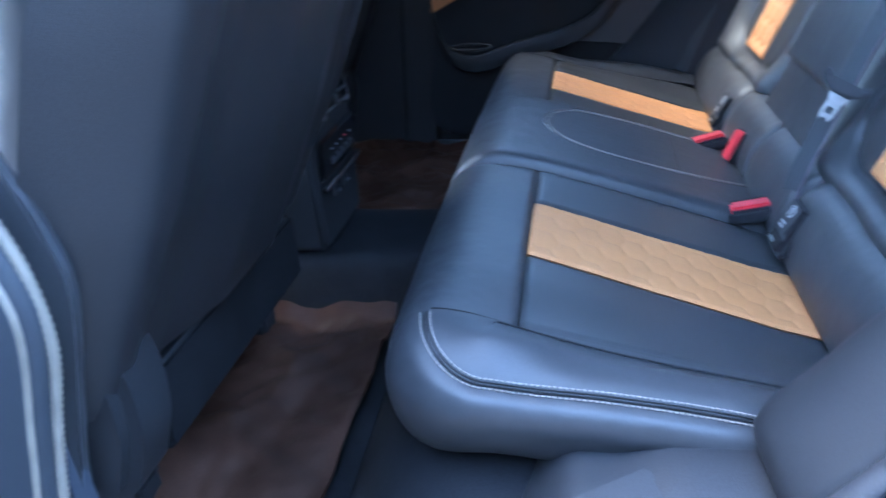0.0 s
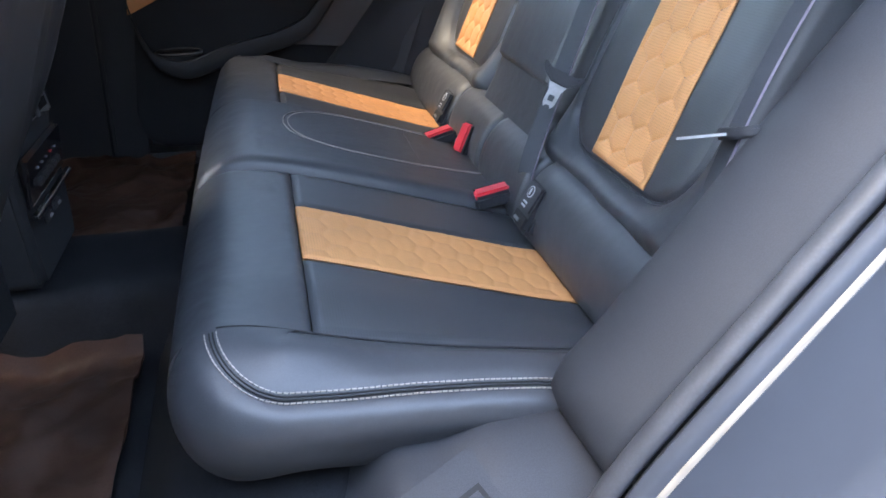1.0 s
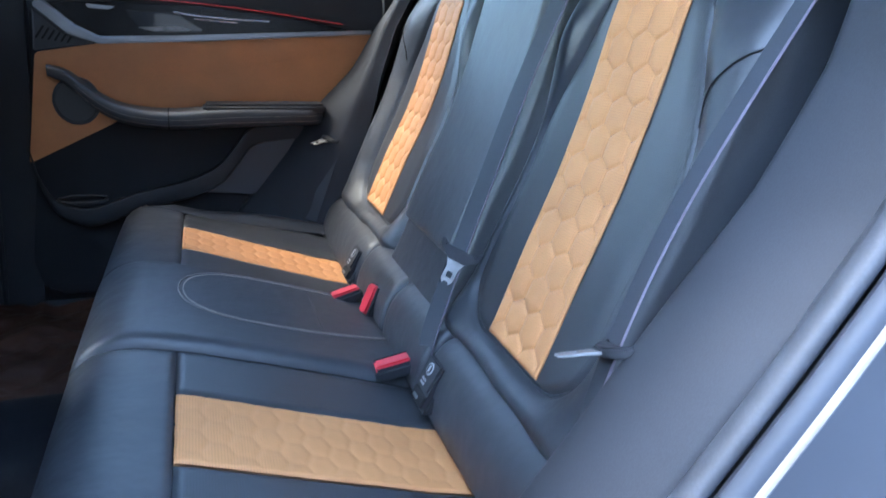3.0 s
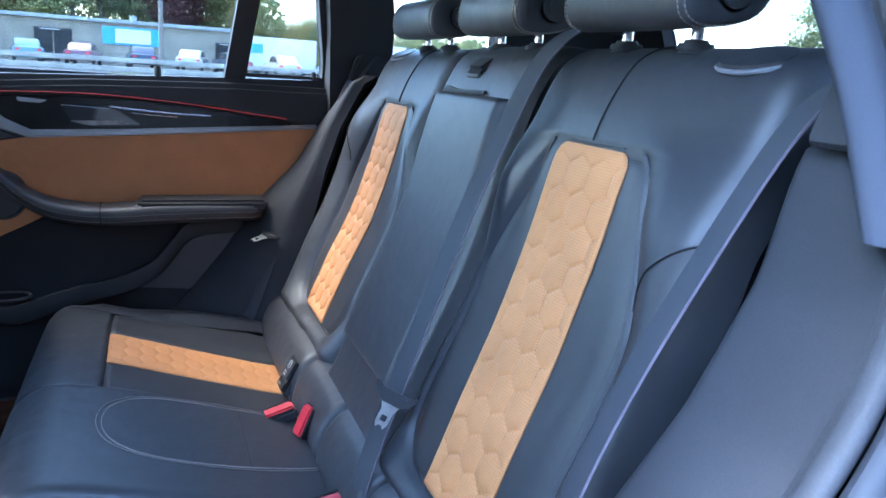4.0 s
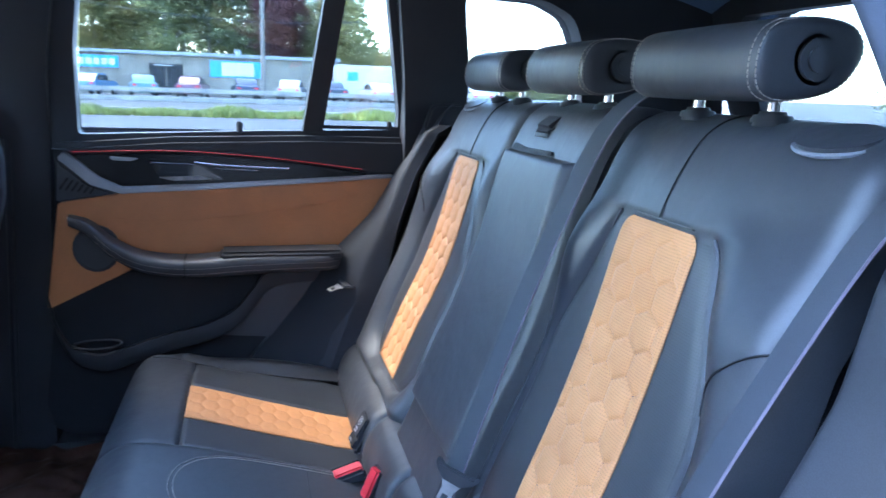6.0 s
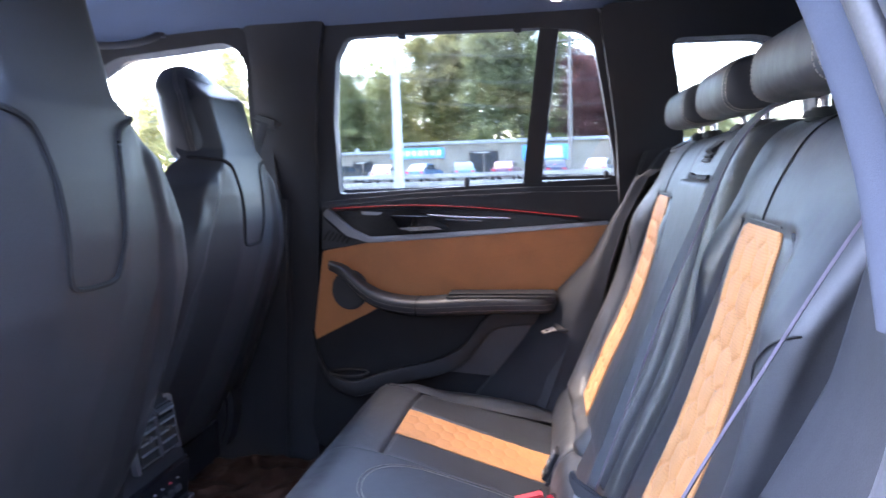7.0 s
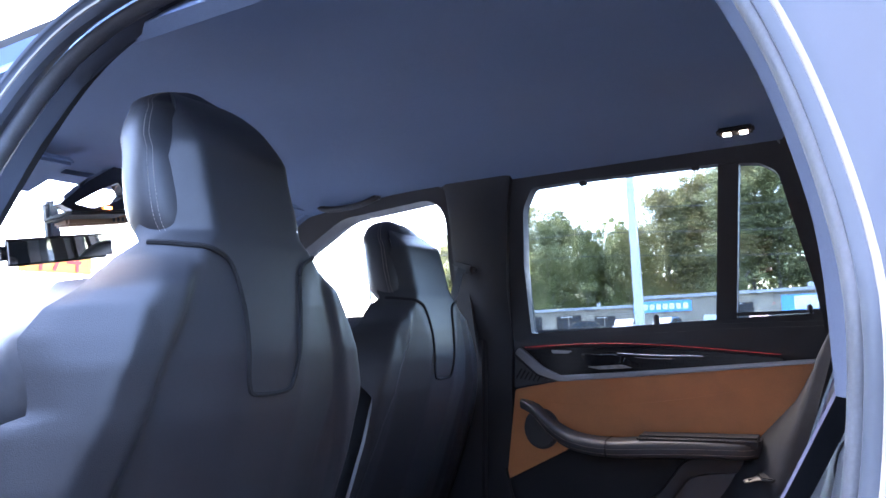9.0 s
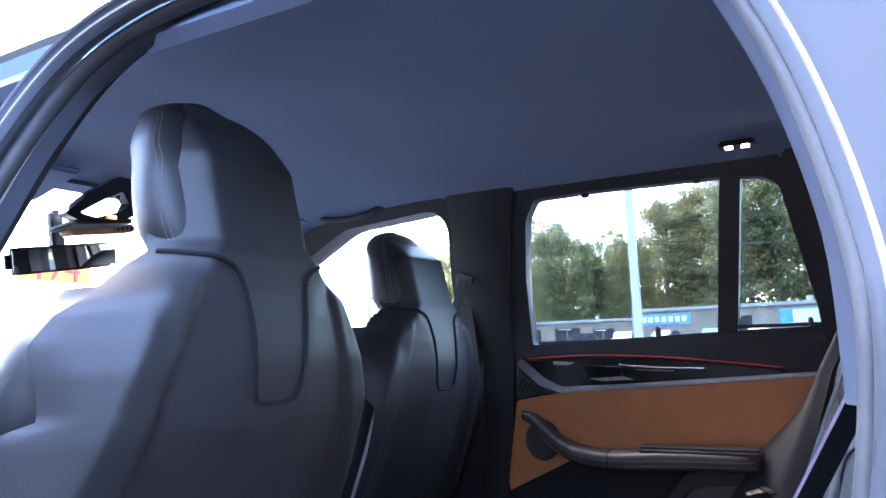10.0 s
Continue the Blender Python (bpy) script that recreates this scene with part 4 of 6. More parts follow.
    tube("seam", path, 0.0011, "seam", root, sides=6)
    path = [back_at(sg * x, b_of_z(1.169)) + np.array((0, 0.0008, 0.0012)) for x in np.linspace(0.290, 0.398, 14)]
    tube("top_seam", path, 0.0010, "leather", root, sides=6)
    lip = disc("release_handle", 0.046, 0.012, pose(sg * 0.497, -0.232, 1.2625, -24, 0, 0) @ Matrix.Diagonal((1.0, 0.62, 1, 1)), "leather", root, "black padded release tab with a pale lip", bevel=0.005, n=32)
    edge_pts = [(sg * 0.497 + 0.044 * math.cos(v), -0.2325 + 0.0275 * math.sin(v) * 0.92, 1.2630 - 0.0275 * math.sin(v) * 0.40) for v in np.linspace(0.5, 2.64, 16)]
    tube("handle_lip", edge_pts, 0.0024, "plastic_pale", lip, "pale lip", sides=6)
    # rear board closes the back
    slab("back_board", np.stack(np.meshgrid(np.linspace(a0, a1, 4) * sg, np.array((-0.335, -0.24)), indexing="ij") + [np.tile(np.array((1.15, 0.70)), (4, 1))], axis=2), 0.012, "carpet", root)


for sg in (-1, 1):
    outer_back(sg)
    headrest(sg * 0.334, 0.112, "rear headrests")
headrest(0.0, 0.106, "rear headrests")


def centre_back():
    root = thing("rear_middle_seat", "black leather middle seat back with folding armrest", "car seat", (0, 0, 0), group="rear seat backs")
    X, B = np.meshgrid(np.linspace(-0.155, 0.155, 60), np.linspace(0.0, 1, 120), indexing="ij")
    P = back_at(np.full(X.shape, 0.345 + 0.25), B)
    y, z = np.interp(B, B_S, BACK[:, 0]), np.interp(B, B_S, BACK[:, 1])
    e = 0.155 - np.abs(X)
    puff = 0.008 * smooth01(e / 0.03) - 0.012 * (1 - smooth01(e / 0.012))
    Q = np.stack([X, y + puff * 0.93, z + puff * 0.36], axis=2)
    slab("backrest", Q, 0.03, "leather", root, flip=True)
    zz = np.linspace(0.775, 1.205, 90)
    u = np.linspace(-0.118, 0.132, 50)
    Xs, Zs = np.meshgrid(u, zz, indexing="ij")
    b = b_of_z(Zs)
    ys = np.interp(b, B_S, BACK[:, 0])
    e = np.minimum(np.minimum(Xs + 0.118, 0.132 - Xs), np.minimum(Zs - 0.775, 1.205 - Zs))
    h = 0.021 - 0.019 * (1 - smooth01(e / 0.015)) ** 2
    slab("armrest", np.stack([Xs, ys + h * 0.93, Zs + h * 0.36], axis=2), 0.02, "leather", root, "smooth folding armrest pad", flip=True)
    loop_pts = outline([(0.120, 1.196), (0.112, 1.214), (0.062, 1.210), (-0.04, 1.212), (-0.04, 1.207), (0.062, 1.201)], 2, 0.003)
    V = [(x, -0.176 - 0.40 * (z - 1.20) + d, z) for d in (0.0, 0.004) for x, z in loop_pts]
    n = len(loop_pts)
    me = bpy.data.meshes.new("pull_loop")
    me.from_pydata(V, [], [tuple(range(n)), tuple(range(2 * n - 1, n - 1, -1))] + [(j, n + j, n + (j + 1) % n, (j + 1) % n) for j in range(n)])
    finish("pull_loop", me, "belt", root, "black fabric pull loop", smooth=False)
    h = block("release_handle", (0.055, 0.035, 0.02), (0.03, -0.205, 1.245), "plastic", root, "black release catch with a silver lip", bevel=0.006, turn=(-35, 0, 0))
    block("handle_lip", (0.045, 0.006, 0.006), (0.03, -0.188, 1.232), "silver", h, bevel=0.002, turn=(-35, 0, 0))


centre_back()


def lower_roll():
    """Padded roll between cushion and seat back, with child seat anchor flaps."""
    root = thing("lower_backrest_roll", "black leather roll along the foot of the seat back", "car seat", (0, 0, 0))
    prof = curve([(0.046, 0.608), (0.051, 0.632), (0.045, 0.662), (0.031, 0.690), (0.012, 0.708), (-0.012, 0.713), (-0.045, 0.70), (-0.055, 0.65), (-0.03, 0.60), (0.02, 0.596)], 32, True)
    mid = np.array((0.0, 0.655))
    for x0, x1 in ((-0.645, -0.212), (-0.209, -0.002), (0.002, 0.209), (0.212, 0.645)):
        rings = []
        for t in np.concatenate([[0, 0.012, 0.035], np.linspace(0.08, 0.92, 14), [0.965, 0.988, 1]]):
            k = 1 - 0.24 * max(0, 1 - min(t, 1 - t) / 0.035) ** 2
            q = mid + (prof - mid) * k
            rings.append(np.stack([np.full(32, x0 + (x1 - x0) * t), q[:, 0], q[:, 1]], axis=1))
        loft("roll", rings, "leather", root)
    for sg in (-1, 1):
        base = pose(sg * 0.252, 0.043, 0.664, -60, 0, 0) @ Matrix.Scale(1.2, 4)

        def set_at(o, dx, up, out):
            o.matrix_local = base @ pose(dx, -up, out)
            return o
        set_at(block("anchor_frame", (0.046, 0.056, 0.018), (0, 0, 0), "plastic", root, bevel=0.006), 0, -0.006, -0.0045)
        f = set_at(block("anchor_flap", (0.038, 0.036, 0.006), (0, 0, 0), "plastic", root, "black plastic child seat anchor flap", bevel=0.0028), 0, 0.006, 0.0055)
        set_at(block("anchor_slot", (0.034, 0.014, 0.004), (0, 0, 0), "seam", root, "dark opening under the flap", bevel=0.001), 0, -0.022, 0.0045)
        set_at(block("anchor_hook", (0.014, 0.004, 0.004), (0, 0, 0), "steel", root, bevel=0.001), 0.004, -0.024, 0.0062)
        disc("mark", 0.0072, 0.001, pose(0.002, -0.005, 0.0033), "white_print", f, "round white child seat mark", n=20)
        disc("mark_inner", 0.0058, 0.001, pose(0.002, -0.005, 0.0036), "plastic", f, n=16)
        block("mark_figure", (0.0035, 0.008, 0.001), (0.002, -0.005, 0.0040), "white_print", f, bevel=0)
        block("mark_bar", (0.011, 0.0022, 0.001), (0.002, 0.008, 0.0033), "white_print", f, bevel=0)
        block("mark_bar", (0.011, 0.0022, 0.001), (0.002, 0.0125, 0.0033), "white_print", f, bevel=0)


lower_roll()


# ---- belts ----
def aimed(at, across, blade):
    """A pose with local x along across and local -z along blade."""
    z = -Vector(blade).normalized()
    x = Vector(across)
    x = (x - z * x.dot(z)).normalized()
    y = z.cross(x)
    return Matrix.Translation(at) @ Matrix((x, y, z)).transposed().to_4x4()


def buckle(x, y, z, turn, group):
    root = thing("belt_buckle", "black seat belt buckle with a red release button", "belt buckle", (x, y, z), group=group)
    root.rotation_euler = [radians(a) for a in turn]
    b = block("housing", (0.058, 0.036, 0.022), (0, 0, -0.004), "plastic", root, bevel=0.005)
    block("button", (0.052, 0.024, 0.012), (0, 0.0, 0.005), "red", root, "red button", bevel=0.003)
    block("slot", (0.05, 0.003, 0.006), (0, -0.016, 0.006), "seam", root, bevel=0)
    return root


buckle(-0.152, 0.070, 0.640, (0, 14, 84), "rear belt buckles")
buckle(0.135, 0.085, 0.642, (0, 14, 96), "rear belt buckles")
third = buckle(0.078, 0.050, 0.652, (0, 0, 0), "rear belt buckles")
third.rotation_euler = aimed((0, 0, 0), (0.15, -0.45, 0.88), (0.30, -0.85, -0.45)).to_euler()




def seat_belt(label, pts, side, m, group, edge=1):
    root = thing("seat_belt", label, "seat belt", (0, 0, 0), group=group)
    path = curve(pts, 60)
    ribbon("webbing", path, side, 0.042, 0.0016, "belt", root)
    ribbon("selvedge", path, side, 0.0012, 0.0020, "belt_edge", root, "pale violet edge", shift=edge * 0.0205)
    grip = [(-0.036, 0.013), (-0.036, 0.002), (-0.030, -0.006), (-0.014, -0.017), (0.014, -0.017), (0.030, -0.006), (0.036, 0.002), (0.036, 0.013), (0.030, 0.012), (0.026, 0.004), (-0.026, 0.004), (-0.030, 0.012)]
    g = prism("tongue_grip", grip, 1, -0.006, 0.006, "plastic", root, "black plastic tongue grip", bevel=0.0035)
    m = m @ Matrix.Scale(0.82, 4)
    g.matrix_local = m
    out = [(-0.016, -0.016), (0.016, -0.016), (0.0105, -0.028), (0.0105, -0.050), (0.006, -0.058), (0.003, -0.053), (-0.003, -0.053), (-0.006, -0.058), (-0.0105, -0.050), (-0.0105, -0.028)]
    inn = [(-0.0045, -0.036), (0.0045, -0.036), (0.0048, -0.037), (0.0048, -0.045), (0.0045, -0.046), (0.002, -0.046), (-0.002, -0.046), (-0.0045, -0.046), (-0.0048, -0.045), (-0.0048, -0.037)]
    blade = ring("tongue_blade", out, inn, lambda a, b: -0.0013, lambda a, b: 0.0013, "steel", root, "steel tongue blade")
    blade.matrix_local = m @ pose(0, 0, 0, 0, 0, 90)
    return root


seat_belt("grey seat belt hanging in front of the seat back", [(-0.628, -0.232, 1.262), (-0.606, -0.210, 1.245), (-0.597, -0.172, 1.205), (-0.590, -0.106, 1.088), (-0.590, -0.050, 0.985), (-0.596, -0.008, 0.895), (-0.604, 0.026, 0.80), (-0.606, 0.054, 0.66)], ((1.0, -0.45, 0), (1.0, -0.45, 0)), aimed((-0.608, 0.008, 0.872), (0.82, -0.5, -0.28), (0.22, 0.97, -0.10)), "rear seat belts", -1)
seat_belt("grey seat belt hanging in front of the seat back", [(0.652, -0.215, 1.262), (0.645, -0.190, 1.245), (0.635, -0.153, 1.185), (0.615, -0.094, 1.055), (0.609, -0.040, 0.945), (0.608, 0.014, 0.842), (0.608, 0.048, 0.75), (0.607, 0.082, 0.655)], ((0.85, 0.5, 0), (0.60, 0.80, 0)), aimed((0.612, 0.030, 0.848), (0.85, 0.5, 0.15), (-0.35, 0.90, -0.22)), "rear seat belts", 1)
seat_belt("grey middle seat belt over the seat back", [(-0.195, -0.30, 1.298), (-0.190, -0.235, 1.300), (-0.186, -0.182, 1.255), (-0.178, -0.132, 1.14), (-0.176, -0.092, 1.04), (-0.180, -0.048, 0.92), (-0.184, -0.020, 0.845), (-0.186, 0.010, 0.76), (-0.190, 0.032, 0.69), (-0.192, 0.042, 0.62)], ((1, 0.0, 0), (1.0, 0.15, 0)), aimed((-0.206, -0.006, 0.826), (-0.43, -0.66, -0.60), (-0.10, 0.48, -0.86)), "rear seat belts", -1)


# ---- rear door on the far side ----
WIN_OUT = [(0.645, 1.10), (0.640, 1.30), (0.615, 1.50), (0.56, 1.60), (0.378, 1.605), (0.065, 1.60), (-0.06, 1.585), (-0.12, 1.54), (-0.145, 1.40), (-0.185, 1.24), (-0.20, 1.12), (0.2, 1.10)]
WIN_IN = [(0.594, 1.171), (0.578, 1.35), (0.548, 1.495), (0.515, 1.541), (0.378, 1.543), (0.065, 1.537), (-0.018, 1.528), (-0.052, 1.505), (-0.072, 1.402), (-0.102, 1.245), (-0.106, 1.194), (0.2, 1.186)]


def door_x(y, z):
    return 0.735 - 0.40 * (z - 1.19) if z > 1.19 else 0.735


def panel(name, pts, x, depth, mat, parent, label="", bevel=0.006, seg=3):
    return prism(name, pts, 0, x, x + depth, mat, parent, label, bevel=bevel, seg=seg)


def far_door():
    root = thing("door_1", "closed rear car door with tan leather panel and black armrest", "car door", (0, 0, 0), kind="structure")
    wf = ring("window_frame", outline(WIN_OUT, 4), outline(WIN_IN, 4, 0.012), lambda y, z: door_x(y, z) - 0.012, lambda y, z: door_x(y, z) + 0.027, "plastic", root, "black window frame")
    div = [(0.066, 1.55), (0.022, 1.55), (0.074, 1.17), (0.120, 1.17)]
    V = [(door_x(y, z) + d, y, z) for d in (-0.006, 0.035) for y, z in div]
    bm = bmesh.new()
    vs = [bm.verts.new(v) for v in V]
    for f in ((0, 1, 2, 3), (7, 6, 5, 4), (0, 4, 5, 1), (1, 5, 6, 2), (2, 6, 7, 3), (3, 7, 4, 0)):
        bm.faces.new([vs[i] for i in f])
    part("window_divider", bm, "plastic", root, "black upright window divider")
    for name, quad in (("pane", [(0.60, 1.16), (0.07, 1.16), (0.045, 1.555), (0.54, 1.555)]), ("pane", [(0.10, 1.16), (-0.12, 1.16), (-0.05, 1.545), (0.045, 1.545)])):
        bm = bmesh.new()
        vs = [bm.verts.new((door_x(y, z) + 0.02 + d, y, z)) for d in (0, 0.004) for y, z in quad]
        for f in ((0, 1, 2, 3), (7, 6, 5, 4), (0, 4, 5, 1), (1, 5, 6, 2), (2, 6, 7, 3), (3, 7, 4, 0)):
            bm.faces.new([vs[i] for i in f])
        o = part(name, bm, "glass_tint", root, "tinted window pane")
        o.visible_shadow = False
    # Seal lips coloured pale; the warm highlight on them is painted in.
    for dy in (0.0, -0.014):
        lip = curve([(door_x(y, z) - 0.026, y + dy, z) for y, z in ((-0.060, 1.565), (-0.092, 1.522), (-0.122, 1.45), (-0.146, 1.36), (-0.166, 1.26), (-0.180, 1.165))], 40)
        tube("door_seal", lip, 0.0028, "plastic_pale", root, "rubber lip behind the window, highlight put in as pale colour", sides=6)
    # shade hooks on the upper edge, locking pin, blind rail
    for y in (0.382, 0.116):
        block("hook", (0.012, 0.018, 0.012), (door_x(y, 1.537) - 0.006, y, 1.536), "plastic", root, bevel=0.002)
    pin = disc("lock_pin", 0.0075, 0.026, pose(0.722, 0.258, 1.193), "plastic", root, "black locking pin", bevel=0.003, n=14)
    block("blind_rail", (0.012, 0.185, 0.008), (0.724, -0.012, 1.198), "plastic", root, bevel=0.002)
    disc("blind_knob", 0.006, 0.02, pose(0.722, -0.085, 1.203), "plastic", root, bevel=0.002, n=12)
    # upper soft rail below the glass
    top = [(0.645, 1.152), (0.4, 1.170), (0.1, 1.178), (-0.2, 1.176), (-0.2, 1.07), (-0.05, 1.085), (0.137, 1.112), (0.374, 1.128), (0.645, 1.128)]
    panel("upper_trim", top, 0.690, 0.06, "plastic", root, "soft black upper door trim", bevel=0.012, seg=4)
    # main board behind everything
    board = [(0.640, 1.14), (-0.2, 1.12), (-0.2, 0.62), (0.0, 0.52), (0.56, 0.468), (0.64, 0.470), (0.695, 0.50), (0.708, 0.56), (0.675, 0.79)]
    # Board and pocket wall take the darker plastic in place of real shade.
    panel("door_board", board, 0.712, 0.07, "plastic_shaded", root, "black lower door board, shade put into its plastic", bevel=0.012, seg=4)
    # decor strip, light line, silver blade
    wedge = [(0.600, 1.128), (0.45, 1.134), (0.30, 1.131), (0.137, 1.115), (0.03, 1.102), (-0.03, 1.092), (-0.03, 1.088), (0.344, 1.066), (0.507, 1.061), (0.552, 1.082)]
    panel("decor_strip", wedge, 0.694, 0.03, "carbon", root, "glossy carbon fibre decor strip", bevel=0.004)
    ln = curve([(0.688, 0.600, 1.1365), (0.688, 0.48, 1.1405), (0.688, 0.374, 1.1405), (0.688, 0.25, 1.133), (0.688, 0.137, 1.122), (0.688, 0.05, 1.1115), (0.688, -0.018, 1.1035)], 60)
    tube("light_line", ln, 0.00045, "red_light", root, "thin red light line", sides=6)
    blade = [(0.617, 1.138), (0.552, 1.084), (0.507, 1.062), (0.344, 1.068), (-0.09, 1.092), (-0.09, 1.083), (0.344, 1.055), (0.51, 1.046), (0.570, 1.066), (0.632, 1.122)]
    panel("silver_blade", blade, 0.688, 0.02, "silver", root, "satin silver trim blade", bevel=0.003)
    spk = [(0.632, 1.118), (0.575, 1.068), (0.520, 1.046), (0.640, 1.028)]
    sp = panel("speaker_cover", spk, 0.692, 0.02, "plastic_grey", root, "grey speaker cover with fine slots", bevel=0.004)
    for k in range(6):
        block("slot", (0.002, 0.004, 0.03 - k * 0.003), (0.6912, 0.622 - k * 0.011, 1.068 - k * 0.003), "seam", sp, bevel=0, turn=(35, 0, 0))
    # inner handle in its recess
    rec = panel("handle_recess", outline([(0.455, 1.118), (0.345, 1.112), (0.290, 1.078), (0.40, 1.072), (0.43, 1.082)], 5, 0.012), 0.690, 0.02, "gloss", root, "dark handle recess", bevel=0.003)
    hd = panel("door_handle", outline([(0.432, 1.083), (0.345, 1.087), (0.318, 1.079), (0.40, 1.0755)], 4, 0.003), 0.686, 0.008, "steel", root, "satin chrome door handle", bevel=0.003)
    panel("decor_glint", outline([(0.53, 1.128), (0.47, 1.124), (0.485, 1.117), (0.525, 1.119)], 3, 0.004), 0.692, 0.01, "silver", root, "small silver plate", bevel=0.001)
    streak = curve([(0.6915, 0.355, 1.116), (0.690, 0.31, 1.111), (0.690, 0.23, 1.106), (0.691, 0.15, 1.1035)], 30)
    tube("decor_edge", streak, 0.0022, "chrome", root, "thin chrome edge in the decor strip", sides=6)
    tube("decor_edge", [p + np.array((0.0005, 0.0, -0.007)) for p in streak[6:20]], 0.0016, "chrome", root, sides=6)
    # tan panel
    tan = outline([(0.637, 1.026), (0.515, 1.046), (0.3, 1.056), (-0.105, 1.083), (0.03, 0.915), (0.30, 0.91), (0.48, 0.885), (0.515, 0.866), (0.675, 0.788)], 4, 0.008)
    panel("tan_panel", tan, 0.696, 0.03, "tan", root, "tan leather door panel", bevel=0.010, seg=4)
    cr = curve([(0.6952, 0.62, 1.00), (0.6952, 0.40, 0.985), (0.6952, 0.15, 1.01), (0.6952, -0.02, 1.045)], 40)
    tube("crease", cr, 0.0004, "tan", root, sides=5)
    # armrest: a rounded bar from the pull grip to the elbow pad
    rings = []
    spine = curve([(0.615, 0.990), (0.575, 0.975), (0.525, 0.930), (0.47, 0.902), (0.38, 0.890), (0.25, 0.895), (0.13, 0.897), (0.035, 0.897)], 40)
    hh = np.interp(np.linspace(0, 1, 40), (0, 0.08, 0.2, 0.45, 0.55, 0.6, 1), (0.012, 0.016, 0.020, 0.021, 0.023, 0.024, 0.022))
    out = np.interp(np.linspace(0, 1, 40), (0, 0.1, 0.3, 0.5, 0.95, 1), (0.030, 0.055, 0.075, 0.085, 0.080, 0.05))
    an = np.linspace(0, 2 * np.pi, 28, endpoint=False)
    for i in range(40):
        cx, cz = np.cos(an), np.sin(an)
        sx = np.sign(cx) * np.abs(cx) ** 0.55
        sz = np.sign(cz) * np.abs(cz) ** 0.6
        rings.append(np.stack([0.700 - out[i] * 0.5 + sx * out[i] * 0.55, np.full(28, spine[i, 0]), spine[i, 1] + sz * hh[i]], axis=1))
    arm = loft("armrest", rings, "leather", root, "black stitched armrest and pull grip")
    for off in (-0.010, 0.002):
        path = [(0.700 - out[i] * 1.045, spine[i, 0], spine[i, 1] + off) for i in range(4, 39)]
        stitches("stitching", path, "thread", arm, pitch=0.006, r=0.0005)
    jp = [(0.700 - out[19] * 0.5 - 0.55 * out[19] * math.copysign(abs(math.cos(a)) ** 0.55, math.cos(a)), 0.379, 0.890 + hh[19] * 1.02 * math.copysign(abs(math.sin(a)) ** 0.6, math.sin(a))) for a in np.linspace(-1.9, 1.9, 16)]
    tube("seam", jp, 0.0013, "seam", arm, sides=5)
    block("elbow_pad", (0.074, 0.272, 0.024), (0.657, 0.170, 0.9135), "plastic", root, "dark brown black elbow pad", bevel=0.007, seg=3)
    # round elbow behind the grip
    panel("grip_pocket", [(0.566 + 0.048 * math.cos(a), 0.925 + 0.052 * math.sin(a)) for a in np.linspace(0, 2 * np.pi, 24, endpoint=False)], 0.680, 0.03, "leather", root, "rounded black grip pocket", bevel=0.008)
    # lower pocket with grey rim
    low = outline([(0.672, 0.790), (0.515, 0.866), (0.48, 0.878), (0.30, 0.868), (0.05, 0.868), (0.02, 0.84), (0.098, 0.838), (0.204, 0.830), (0.276, 0.75), (0.423, 0.70), (0.547, 0.660), (0.626, 0.672), (0.655, 0.74)], 4, 0.01)
    panel("pocket_wall", low, 0.706, 0.02, "plastic_shaded", root, bevel=0.004)
    rim = curve([(0.690, 0.668, 0.785), (0.688, 0.658, 0.735), (0.680, 0.630, 0.678), (0.676, 0.585, 0.655), (0.674, 0.545, 0.655), (0.672, 0.48, 0.678), (0.672, 0.423, 0.694), (0.672, 0.34, 0.714), (0.674, 0.276, 0.745), (0.680, 0.235, 0.790), (0.688, 0.204, 0.825), (0.692, 0.150, 0.838), (0.694, 0.05, 0.842)], 70)
    rings = []
    for p in rim:
        a = np.linspace(0, 2 * np.pi, 12, endpoint=False)
        rings.append(np.stack([p[0] + 0.009 * np.sign(np.cos(a)) * np.abs(np.cos(a)) ** 0.5, np.full(12, p[1]) + 0.004 * np.sin(a), p[2] + 0.014 + 0.021 * np.sin(a)], axis=1))
    loft("pocket_rim", rings, "plastic", root, "curved pocket front wall")
    band = outline([(0.276, 0.745), (0.204, 0.832), (0.10, 0.842), (0.0, 0.842), (0.0, 0.74), (0.18, 0.70), (0.34, 0.714)], 4, 0.02)
    panel("grey_band", band, 0.690, 0.03, "plastic_grey", root, "grey lower trim band", bevel=0.008)
    tube("cup_ring", [(0.676 + 0.022 * math.cos(a), 0.575 + 0.050 * math.sin(a), 0.708 + 0.003 * math.cos(a)) for a in np.linspace(0, 2 * np.pi, 30, endpoint=False)], 0.004, "plastic", root, "round bottle holder rim", sides=6, closed=True)


far_door()


